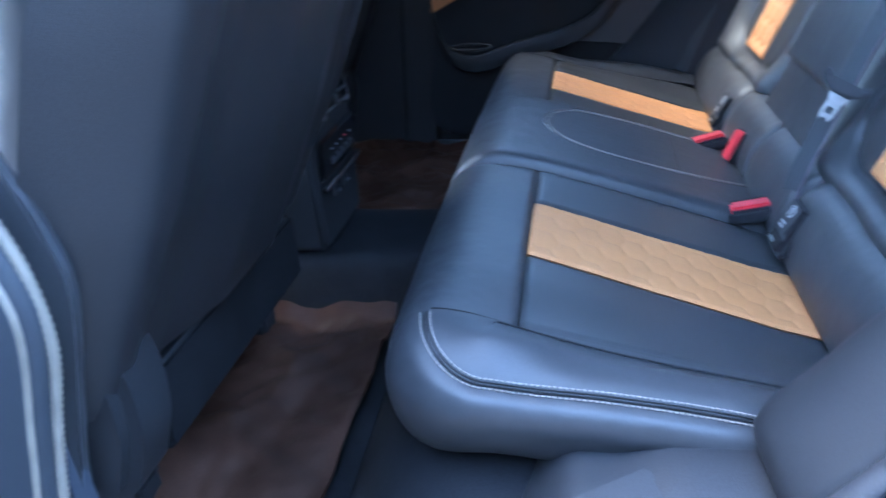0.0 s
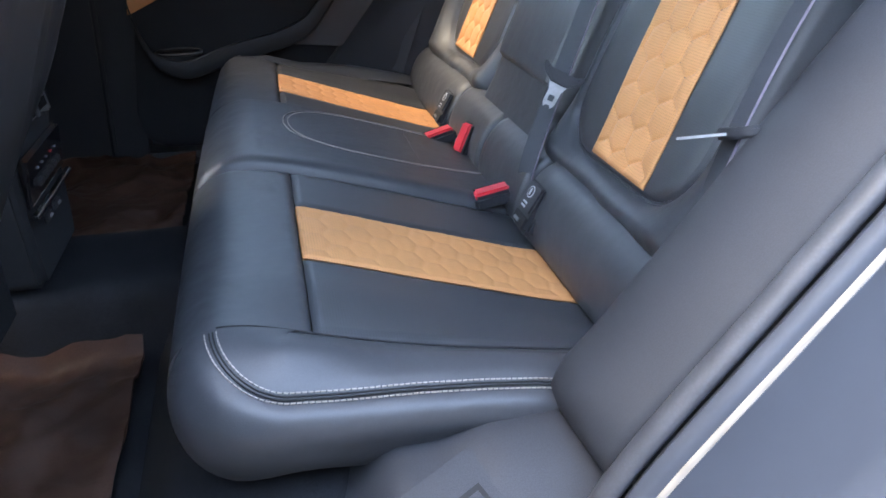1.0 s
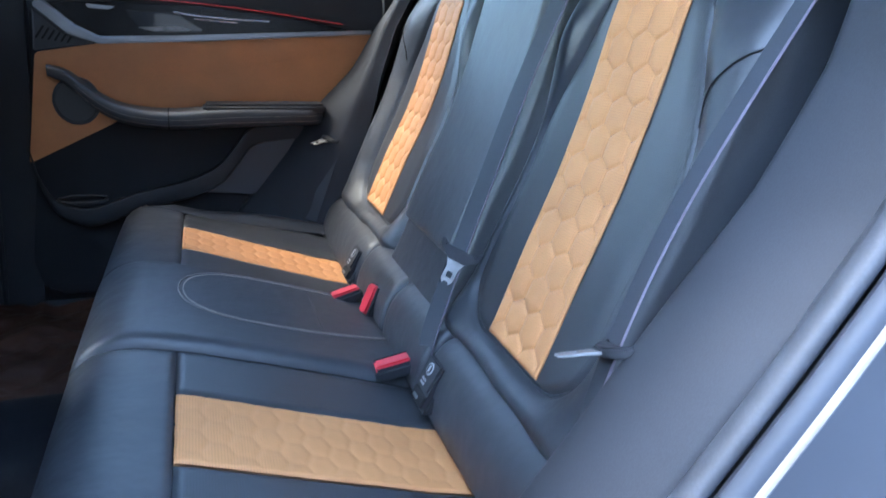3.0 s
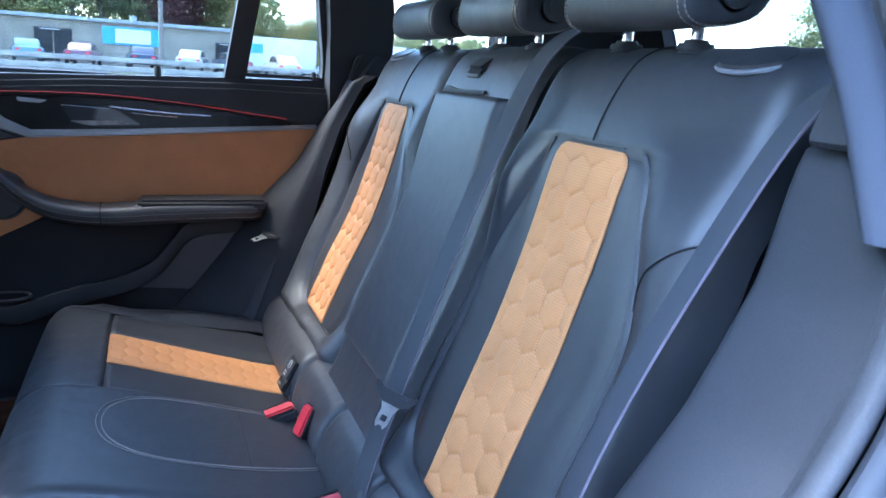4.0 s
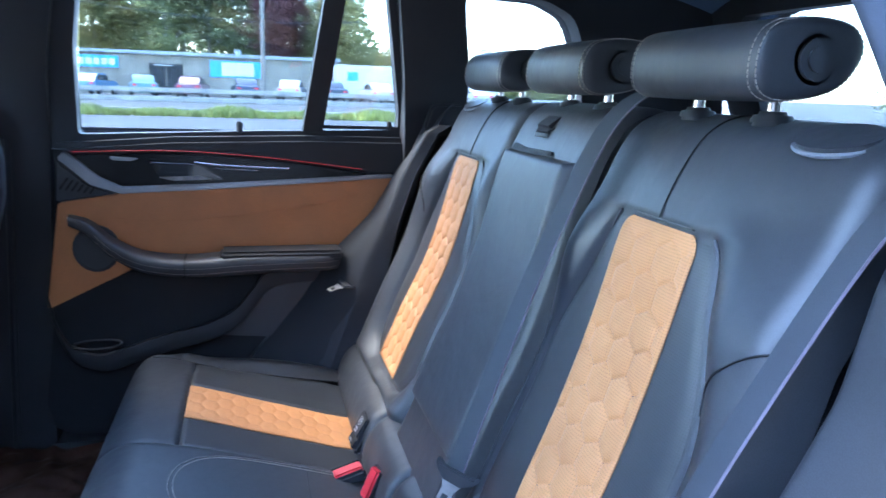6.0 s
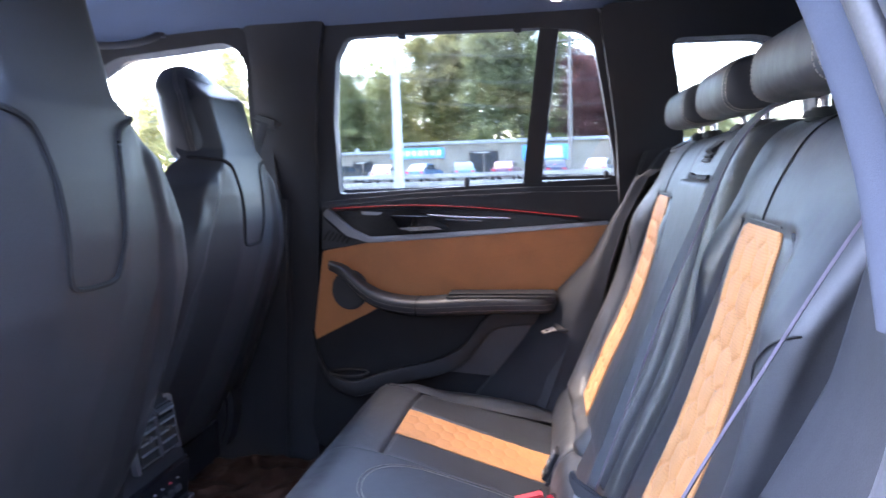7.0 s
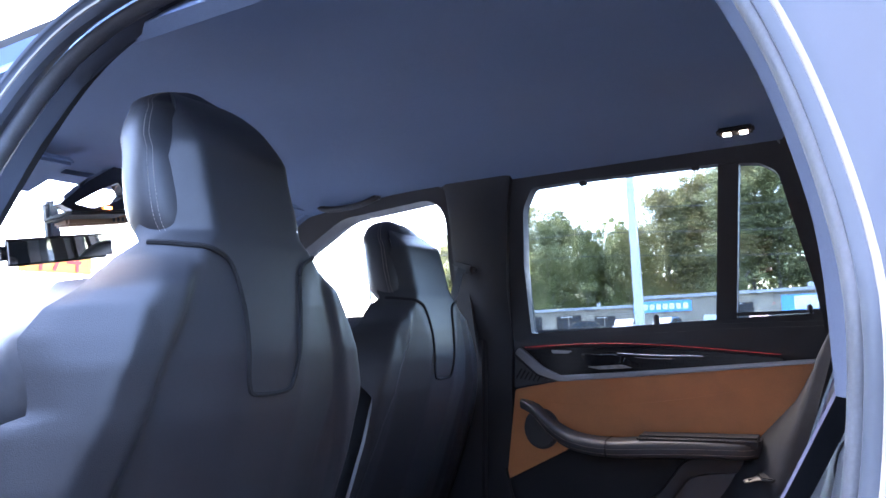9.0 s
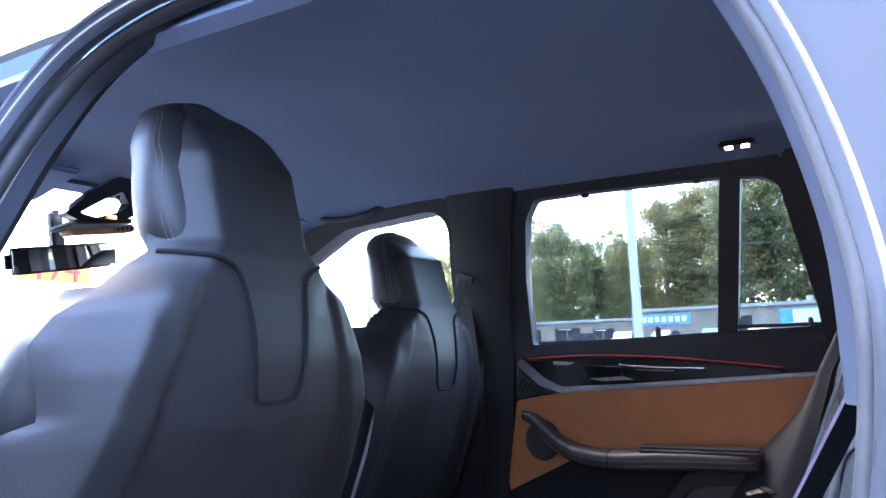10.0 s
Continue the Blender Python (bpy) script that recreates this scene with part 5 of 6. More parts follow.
# ---- pillars and side walls ----
def pillar_b(sg):
    root = thing("pillar_b", "black plastic pillar trim with belt guide", "pillar", (0, 0, 0), kind="structure")
    rings = []
    for z in np.linspace(0.40, 1.60 if sg > 0 else 1.58, 40):
        x = 0.715 - 0.40 * max(z - 1.15, 0)
        f = np.interp(z, (0.4, 1.1, 1.3, 1.5, 1.6), (0.69, 0.652, 0.632, 0.585, 0.55)) if sg > 0 else np.interp(z, (0.4, 1.1, 1.25, 1.42, 1.515, 1.56, 1.59), (0.72, 0.71, 0.705, 0.675, 0.63, 0.555, 0.47))
        yb = np.interp(z, (0.4, 1.15, 1.35, 1.5, 1.6), (0.83, 0.81, 0.788, 0.765, 0.76)) if sg > 0 else np.interp(z, (0.4, 1.15, 1.35, 1.5, 1.6), (0.83, 0.81, 0.755, 0.675, 0.52))
        wide = 0.04 * smooth01((0.75 - z) / 0.3)
        low = 0.07 if sg > 0 else 0.028
        rings.append([(sg * (x + low), f - 0.0, z), (sg * (x + 0.005), f + 0.0, z), (sg * x, f + 0.015, z), (sg * x, yb - 0.02 + wide, z), (sg * (x + 0.012), yb + wide, z), (sg * (x + low), yb + wide, z)])
    loft("pillar_trim", rings, "plastic" if sg > 0 else "roof_trim", root)
    if sg > 0:
        g = block("belt_guide", (0.026, 0.075, 0.036), (0.634, 0.742, 1.362), "plastic_grey", root, "black belt guide", bevel=0.012, turn=(20, 0, 0))
        ribbon("front_belt", curve([(0.625, 0.745, 1.36), (0.615, 0.77, 1.28), (0.605, 0.81, 1.17), (0.60, 0.86, 1.0), (0.60, 0.92, 0.8)], 20), ((0, 1, 0), (0, 1, 0)), 0.022, 0.002, "belt", root, "grey front belt")


pillar_b(1)
pillar_b(-1)


def side_shell():
    """Far side front door, sill, rear quarter and luggage walls, roof rails."""
    fd = thing("door_2", "closed front car door with large window", "car door", (0, 0, 0), kind="structure")
    outer = outline([(0.745, 1.05), (0.742, 1.35), (0.722, 1.54), (0.80, 1.60), (1.15, 1.60), (1.50, 1.45), (1.85, 1.15), (1.85, 1.05)], 4, 0.03)
    inner = outline([(0.80, 1.16), (0.790, 1.36), (0.765, 1.505), (0.800, 1.545), (1.10, 1.525), (1.38, 1.40), (1.70, 1.17), (1.60, 1.165)], 4, 0.03)
    ring("window_frame", outer, inner, lambda y, z: door_x(y, z) - 0.03, lambda y, z: door_x(y, z) + 0.05, "plastic", fd)
    panel("door_board", [(0.72, 1.17), (1.85, 1.17), (1.85, 0.45), (0.76, 0.45)], 0.70, 0.08, "plastic", fd, bevel=0.01)
    bm = bmesh.new()
    vs = [bm.verts.new((door_x(y, z) + 0.02 + d, y, z)) for d in (0, 0.004) for y, z in ((0.78, 1.15), (1.72, 1.15), (1.2, 1.55), (0.74, 1.55))]
    for f in ((0, 1, 2, 3), (7, 6, 5, 4), (0, 4, 5, 1), (1, 5, 6, 2), (2, 6, 7, 3), (3, 7, 4, 0)):
        bm.faces.new([vs[i] for i in f])
    part("pane", bm, "glass", fd).visible_shadow = False
    # outer skins
    for sg, y0, y1 in ((1, -1.15, 2.2),):
        tagged(block("wall_side_skin", (0.02, y1 - y0, 0.80), (sg * 0.83, (y0 + y1) / 2, 0.78), "paint", bevel=0.008), "silver painted side of the car", "car side", kind="structure")
    # scuff plates
    for sg in (1,):
        tagged(block("trim_sill", (0.10, 1.5, 0.05), (sg * 0.755, 0.75, 0.432), "plastic_grey", bevel=0.012), "grey plastic door sill plate", "sill", kind="structure")
    # roof rails between headliner and doors
    for sg in (-1, 1):
        y = np.linspace(-0.95, 1.35, 50)
        P = []
        for t in np.linspace(0, 1, 8):
            x = 0.50 + (0.10 if sg > 0 else 0.052) * t
            drop = 0.13 * np.maximum(y - 0.75, 0) ** 2 + 0.16 * np.maximum(-0.1 - y, 0) ** 2
            z = 1.600 - 0.050 * t ** 1.6 - drop
            P.append(np.stack([np.full_like(y, sg * x), y, z], axis=1))
        P = np.array(P)
        o = slab("trim_roof_rail", P, -0.02, "headliner", flip=(sg < 0))
        tagged(o, "dark cloth roof rail above the doors", "roof rail", kind="structure")


side_shell()


def rear_quarter(sg):
    root = thing("wall_luggage", "black luggage side trim with a fixed side window", "luggage wall", (0, 0, 0), kind="structure")
    s = 0.0 if sg > 0 else -0.055
    outer = outline([(-0.12 + s, 1.0), (-0.105 + s, 1.30), (-0.06 + s, 1.57), (-0.45, 1.57), (-0.85, 1.52), (-0.98, 1.10), (-0.98, 1.0)], 4, 0.03)
    inner = outline([(-0.262, 1.20), (-0.250, 1.33), (-0.215, 1.495), (-0.40, 1.492), (-0.475, 1.462), (-0.515, 1.40), (-0.56, 1.20)], 4, 0.025)
    ring("trim", outer, inner, lambda y, z: sg * (0.60 - 0.40 * (z - 1.4) if z > 1.2 else 0.68), lambda y, z: sg * (0.60 - 0.40 * (z - 1.4) + 0.09 if z > 1.2 else 0.78), "plastic", root)
    bm = bmesh.new()
    vs = [bm.verts.new((sg * (0.60 - 0.40 * (z - 1.4) + 0.05 + d), y, z)) for d in (0, 0.004) for y, z in ((-0.24, 1.19), (-0.60, 1.19), (-0.54, 1.51), (-0.19, 1.51))]
    for f in ((0, 1, 2, 3), (7, 6, 5, 4), (0, 4, 5, 1), (1, 5, 6, 2), (2, 6, 7, 3), (3, 7, 4, 0)):
        bm.faces.new([vs[i] for i in f])
    part("pane", bm, "glass_tint", root, "tinted luggage window").visible_shadow = False
    panel("lower_trim", [(0.0, 0.45), (-0.16, 1.05), (-1.05, 1.05), (-1.05, 0.45)], sg * 0.66, sg * 0.10, "carpet", root, bevel=0.01)


rear_quarter(1)
rear_quarter(-1)


def tailgate():
    root = thing("door_3", "closed tailgate with a wide rear window", "tailgate", (0, 0, 0), kind="structure")
    def ys(z):
        return -0.84 - 0.55 * (1.45 - z)
    outer = outline([(-0.64, 0.45), (-0.66, 1.05), (-0.58, 1.58), (0.58, 1.58), (0.66, 1.05), (0.64, 0.45)], 5, 0.03)
    inner = outline([(-0.50, 1.12), (-0.52, 1.18), (-0.47, 1.475), (0.47, 1.475), (0.52, 1.18), (0.50, 1.12)], 5, 0.03)
    n = len(outer)
    V = []
    for d in (0, -0.04):
        for loop in (outer, inner):
            V += [(x, ys(z) + d, z) for x, z in loop]
    f = []
    for j in range(n):
        k = (j + 1) % n
        f += [(j, k, n + k, n + j), (2 * n + j, 3 * n + j, 3 * n + k, 2 * n + k), (j, 2 * n + j, 2 * n + k, k), (n + j, n + k, 3 * n + k, 3 * n + j)]
    me = bpy.data.meshes.new("trim")
    me.from_pydata(V, [], f)
    bm = bmesh.new()
    bm.from_mesh(me)
    part("trim", bm, "plastic", root)
    bm = bmesh.new()
    vs = [bm.verts.new((x, ys(z) - 0.03 - d, z)) for d in (0, 0.004) for x, z in ((-0.53, 1.10), (0.53, 1.10), (0.49, 1.49), (-0.49, 1.49))]
    for q in ((0, 1, 2, 3), (7, 6, 5, 4), (0, 4, 5, 1), (1, 5, 6, 2), (2, 6, 7, 3), (3, 7, 4, 0)):
        bm.faces.new([vs[i] for i in q])
    part("pane", bm, "glass_tint", root, "tinted rear window").visible_shadow = False
    tagged(block("floor_luggage", (1.36, 1.15, 0.05), (0, -0.85, 0.66), "carpet", bevel=0.01), "black luggage floor", "floor", kind="structure")


tailgate()

# ---- door opening on the near side ----
OPEN = [(0.702, 1.25), (0.712, 1.10), (0.699, 0.98), (0.667, 0.88), (0.660, 0.82), (0.687, 0.72), (0.713, 0.62), (0.72, 0.52), (0.64, 0.455), (0.40, 0.45), (0.27, 0.48), (0.20, 0.57), (0.150, 0.67), (0.057, 0.80), (-0.040, 0.935), (-0.110, 1.05), (-0.135, 1.16), (-0.131, 1.25), (-0.100, 1.37), (-0.045, 1.48), (0.06, 1.553), (0.20, 1.575), (0.40, 1.577), (0.54, 1.560), (0.625, 1.515), (0.672, 1.42)]


def opening():
    root = thing("door_frame", "silver painted door opening with black rubber seal", "door frame", (0, 0, 0), kind="structure")
    loop = curve(OPEN, 200, True)
    t = np.roll(loop, -1, 0) - np.roll(loop, 1, 0)
    t /= np.linalg.norm(t, axis=1, keepdims=True)
    nrm = np.stack([t[:, 1], -t[:, 0]], axis=1)
    if ((loop + nrm * 0.01 - loop.mean(0)) ** 2).sum() < ((loop - loop.mean(0)) ** 2).sum():
        nrm = -nrm

    def sweep(name, prof, mat, label="", high=None):
        rings = []
        for p, n in zip(loop, nrm):
            x0 = -0.757 + 0.42 * max(p[1] - 1.19, 0)
            k = 0.05 + 0.95 * (1 - smooth01((p[0] - 0.32) / 0.20) * smooth01((p[1] - 0.98) / 0.2))
            fit_o = [(o if o < 0.014 else 0.014 + (o - 0.014) * k, dx if dx > -0.02 else -0.02 + (dx + 0.02) * k) for o, dx in prof]
            if name == "seal":
                tuck = smooth01((p[0] - 0.50) / 0.12) * smooth01((1.15 - p[1]) / 0.15)
                fit_o = [(o + 0.012 * tuck, dx + 0.022 * tuck) for o, dx in fit_o]
            rings.append([(x0 + dx, p[0] + n[0] * o, p[1] + n[1] * o) for o, dx in fit_o])
        rings.append(rings[0])
        if high is not None:
            n = len(loop)
            on = [(p[0] > 0.02 and p[1] > 1.05) == high for p in loop]
            first = next(i for i in range(n) if on[i] and not on[i - 1])
            rings = [rings[(first + i) % n] for i in range(sum(on) + (0 if high else 2))]
        return loft(name, rings, mat, root, label, cap=False, sharp=40)
    a = np.linspace(0, 2 * np.pi, 14, endpoint=False)
    sweep("seal", [(0.004 + 0.007 * math.cos(v), 0.014 + 0.011 * math.sin(v)) for v in a], "rubber", "dark rubber door seal")
    sweep("inner_trim", [(0.006, 0.026), (0.010, 0.034), (0.020, 0.037), (0.026, 0.033), (0.034, 0.036), (0.06, 0.040), (0.07, 0.02)], "plastic_grey", "grey inner trim edge", high=False)
    # Headliner edge in dark plastic: its shade is put into the material.
    sweep("inner_trim", [(0.006, 0.028), (0.006, 0.036), (0.012, 0.046), (0.024, 0.056), (0.05, 0.066), (0.06, 0.03)], "plastic_shaded", "headliner edge, shade put in as dark plastic", high=True)
    sweep("painted_flange", [(0.010, 0.004), (0.003, -0.004), (0.003, -0.012), (0.008, -0.018), (0.011, -0.019), (0.013, -0.023), (0.020, -0.026), (0.036, -0.034), (0.062, -0.050), (0.076, -0.062), (0.082, -0.066), (0.088, -0.078), (0.100, -0.092), (0.125, -0.104), (0.19, -0.112), (0.19, -0.06), (0.05, 0.01)], "paint", "silver blue painted body flange")
    edge = [(p, n) for p, n in zip(loop, nrm) if p[0] > 0.55 and p[1] < 1.2]
    edge.sort(key=lambda e: -e[0][1])
    pts = curve([(-0.757 - 0.004, p[0] + n[0] * 0.002, p[1] + n[1] * 0.002) for p, n in edge[::4] if p[0] > 0.66], 220)
    cord = np.array([0.0042 + 0.0010 * (k % 2) for k in range(220)])
    an = np.linspace(0, 2 * np.pi, 8, endpoint=False)
    loft("edge_cord", [[(q[0] + c * math.cos(v), q[1] + c * math.sin(v), q[2]) for v in an] for q, c in zip(pts, cord)], "bead", root, "pale ribbed edge cord")
    # Bead added for the soft highlight that the flange edge catches.
    sweep("edge_highlight", [(0.0150 + 0.0055 * math.cos(v), -0.0185 + 0.0045 * math.sin(v)) for v in a], "bead", "pale bead standing in for a highlight along the flange")


opening()


def side_pad(sg):
    """Padded side panel between seat back and door opening."""
    root = thing("side_pad", "black leather side pad beside the seat back", "side pad", (0, 0, 0), group="side pads")
    zz = np.array((0.625, 0.66, 0.685, 0.72, 0.80, 0.90, 1.00, 1.10, 1.18, 1.215))
    yi = np.array((0.160, 0.158, 0.142, 0.112, 0.052, -0.018, -0.085, -0.135, -0.160, -0.175))
    yo = np.array((0.152, 0.150, 0.138, 0.108, 0.046, -0.026, -0.108, -0.146, -0.160, -0.175))
    if sg > 0:
        yi = np.array((0.030, 0.015, 0.000, -0.010, -0.012, -0.036, -0.058, -0.090, -0.132, -0.150))
        yo = np.array((0.28, 0.25, 0.228, 0.200, 0.130, 0.063, -0.038, -0.098, -0.146, -0.166))

    def at(t, z):
        base = np.interp(z, zz, yi) * (1 - t) + np.interp(z, zz, yo) * t
        bulge = 0.018 * math.sin(math.pi * t ** 0.8) * smooth01((z - 0.63) / 0.06) * smooth01((1.07 - z) / 0.20)
        edge = -0.014 * (1 - smooth01((1 - t) / 0.10)) ** 2 - 0.028 * (1 - smooth01(t / 0.16)) ** 2 - 0.02 * (1 - smooth01((z - 0.625) / 0.02)) - 0.02 * (1 - smooth01((1.215 - z) / 0.02))
        return np.stack([sg * (0.612 - 0.034 * (sg > 0) + (0.124 - 0.050 * smooth01((z - 1.09) / 0.11)) * t), base + bulge + edge, z + bulge * 0.3], axis=1)
    z = np.linspace(0.625, 1.215, 66)
    P = np.array([at(t, z) for t in np.linspace(0, 1, 30)])
    slab("pad", P, 0.03, "side_skin", root, flip=(sg > 0))
    tube("welt", at(0.985, z) + np.array((0, 0.004, 0)), 0.0025, "leather", root, sides=6)
    # Dark sheet added to stand in for the deep shade in this gap.
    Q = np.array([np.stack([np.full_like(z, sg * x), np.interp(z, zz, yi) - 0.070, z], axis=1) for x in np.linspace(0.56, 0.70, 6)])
    slab("gap_shade", Q, 0.01, "carpet", root, "dark sheet standing in for shade beside the seat back", flip=(sg > 0))
    cap = outline([(-0.148, 1.200), (-0.23, 1.205), (-0.25, 1.262), (-0.168, 1.258)], 4, 0.012)
    prism("belt_cover", cap, 0, sg * 0.632, sg * 0.740, "plastic", root, "black plastic belt outlet cover", bevel=0.008)


side_pad(-1)
side_pad(1)


def pillar_c():
    """Rounded trim of the near rear pillar between the door seal and the luggage window."""
    root = thing("pillar_c", "blue grey cloth covered rear pillar trim", "pillar", (0, 0, 0), kind="structure")
    sec = [(-0.730, -0.150), (-0.712, -0.140), (-0.704, -0.141), (-0.699, -0.132), (-0.688, -0.124), (-0.677, -0.124), (-0.665, -0.137), (-0.642, -0.163), (-0.625, -0.186), (-0.630, -0.208), (-0.68, -0.215), (-0.730, -0.20)]
    back = curve([p[::-1] for p in OPEN if p[0] < 0.1 and p[1] > 1.1], 60)
    rings = []
    for z in np.linspace(1.150, 1.545, 28):
        dy = np.interp(z, back[:, 0], back[:, 1]) + 0.131
        rings.append([(x + 0.41 * (z - 1.235), y + dy, z) for x, y in spline(sec + sec[:1], 3)[:-1]])
    loft("pillar_trim", rings, "roof_trim", root)


pillar_c()


def near_sill():
    hx = np.array((-0.58, -0.62, -0.645, -0.665, -0.70, -0.745, -0.775))
    hz = np.array((0.622, 0.628, 0.630, 0.630, 0.622, 0.600, 0.575))
    lx = np.array((-0.672, -0.676, -0.680, -0.686, -0.705, -0.745, -0.775))
    lz = np.array((0.425, 0.440, 0.452, 0.460, 0.466, 0.462, 0.450))
    y = np.linspace(-0.02, 0.74, 60)
    rise = 0.70 * smooth01((0.405 - y) / 0.035) + 0.30 * smooth01((0.36 - y) / 0.06)
    lift = 0.017 * smooth01((0.275 - y) / 0.055)
    P = [np.stack([a * (1 - rise) + b * rise, y, p * (1 - rise) + q * rise + k * lift], axis=1) for a, b, p, q, k in zip(lx, hx, lz, hz, (1, 1, 1, 0.95, 0.55, 0.2, 0))]
    # Grey sill and lever take black plastic: a shadow put into their colour.
    tagged(slab("trim_sill_near", np.array(P), 0.02, "plastic", flip=True), "grey sill trim under the seat end, shade put in as black plastic", "sill", kind="structure")
    root = thing("seat_release", "grey release lever on the sill trim, shade put in as black plastic", "lever", (-0.716, 0.262, 0.6175))
    root.rotation_euler = (Matrix.Rotation(radians(-24), 3, 'Y') @ Matrix.Rotation(radians(27), 3, 'Z')).to_euler()
    block("frame", (0.084, 0.078, 0.008), (0, 0, 0.000), "plastic", root, bevel=0.003)
    block("well", (0.078, 0.072, 0.008), (0, 0, 0.0010), "plastic", root, bevel=0.003)
    block("lever_gap", (0.050, 0.044, 0.006), (-0.010, -0.004, 0.0028), "seam", root, "dark gap round the lever", bevel=0.002)
    block("lever", (0.044, 0.038, 0.010), (-0.010, -0.004, 0.0032), "plastic", root, bevel=0.004)


near_sill()


def carpet_riser():
    x = np.linspace(-0.685, 0.72, 30)
    prof = curve([(0.30, 0.575), (0.38, 0.580), (0.440, 0.574), (0.495, 0.545), (0.538, 0.495), (0.568, 0.450), (0.578, 0.420)], 16)
    P = np.array([[(xx, yy - 0.012 * (abs(xx) / 0.6) ** 2, zz) for yy, zz in prof] for xx in x])
    tagged(slab("floor_riser", P, 0.02, "carpet", flip=False), "black carpet riser below the rear seat", "floor", kind="structure")


carpet_riser()


def floor_mat(x0, x1, y0, y1, seed):
    X, Y = np.meshgrid(np.linspace(x0, x1, 110), np.linspace(y0, y1, 70), indexing="ij")
    Z = np.empty_like(X)
    for i in range(110):
        for j in range(70):
            x, y = X[i, j], Y[i, j]
            fold = noise.voronoi((x * 7 + seed, y * 9 + 0.5 * noise.noise((x * 6, y * 6, 0)), 0))[0][0]
            fine = noise.voronoi((x * 19 + seed, y * 23, 2.0))[0][0]
            Z[i, j] = 0.432 + 0.10 * smooth01((0.19 - abs(x)) / 0.08) + 0.034 * fold + 0.011 * fine + 0.004 * noise.noise((x * 40, y * 40, seed))
    tagged(slab("floor_mat", np.stack([X, Y, Z], 2), 0.004, "mat_brown"), "crumpled brown paper floor mat in the footwell", "floor mat", group="paper floor mats")


floor_mat(-0.70, -0.165, 0.590, 1.05, 3)
floor_mat(0.20, 0.70, 0.575, 1.05, 8)


# ---- front seats ----
SHELL_Z = np.array((0.56, 0.64, 0.72, 0.85, 1.00, 1.10, 1.17, 1.20, 1.232, 1.256, 1.283, 1.31, 1.33, 1.38, 1.43, 1.452, 1.495, 1.512))
SHELL_W = np.array((0.20, 0.28, 0.318, 0.325, 0.318, 0.302, 0.276, 0.266, 0.243, 0.210, 0.172, 0.142, 0.136, 0.119, 0.103, 0.090, 0.050, 0.010))
SHELL_Y = np.array((0.745, 0.715, 0.675, 0.610, 0.548, 0.515, 0.505, 0.505, 0.507, 0.511, 0.516, 0.521, 0.527, 0.538, 0.550, 0.563, 0.575, 0.592))


def shell_width(z):
    """Half width of the back shell, with a notch that bares the bolster."""
    w = np.interp(z, SHELL_Z, SHELL_W)
    return w - 0.024 * smooth01((z - 1.112) / 0.006) * smooth01((1.205 - z) / 0.09)


def shell_point(u, z, outer=1):
    """Back of the front seat: u from -1 to 1 across, z up; about the seat's centre line."""
    u, z = np.broadcast_arrays(np.asarray(u, float), np.asarray(z, float))
    w = shell_width(z)
    y = np.interp(z, SHELL_Z, SHELL_Y)
    w = np.where(u * outer > 0, w, np.minimum(w, np.interp(z, (0.6, 0.75, 1.1, 1.17), (0.225, 0.238, 0.242, 0.27))))
    x = u * w
    a = np.abs(x)
    c1 = np.interp(z, (0.6, 1.03, 1.098, 1.166, 1.224, 1.30, 1.325, 1.44, 1.5), (0.25, 0.190, 0.170, 0.150, 0.126, 0.10, 0.080, 0.080, 0.08))
    c0 = np.interp(z, (0.6, 1.0, 1.14, 1.21, 1.28, 1.33), (0.075, 0.052, 0.057, 0.064, 0.085, 0.2))
    c2 = np.interp(z, (0.6, 1.046, 1.107, 1.169, 1.235, 1.292, 1.32, 1.43, 1.5), (0.29, 0.258, 0.234, 0.211, 0.180, 0.138, 0.126, 0.118, 0.1))
    soft = 0.0035
    def ramp(d):
        return soft * np.log1p(np.exp(np.clip(d / soft, -30, 30)))
    low = 1 - smooth01((z - 1.25) / 0.05)
    step = low * smooth01((a - c1) / 0.020) * 0.012
    y = y + low * 0.22 * ramp(a - c0) - step + (0.95 - 0.83 * low) * ramp(a - c1) + 1.15 * ramp(a - c2) + 0.8 * ramp(a - w * 0.95)
    return np.stack([x, y, z], axis=-1)


HEAD_W = curve([(0, 0.098), (0.10, 0.122), (0.22, 0.137), (0.42, 0.136), (0.60, 0.127), (0.75, 0.113), (0.87, 0.091), (0.95, 0.062), (1.0, 0.018)], 60)
HEAD_D = curve([(0, 0.032), (0.1, 0.045), (0.3, 0.052), (0.7, 0.047), (0.9, 0.034), (1.0, 0.014)], 60)


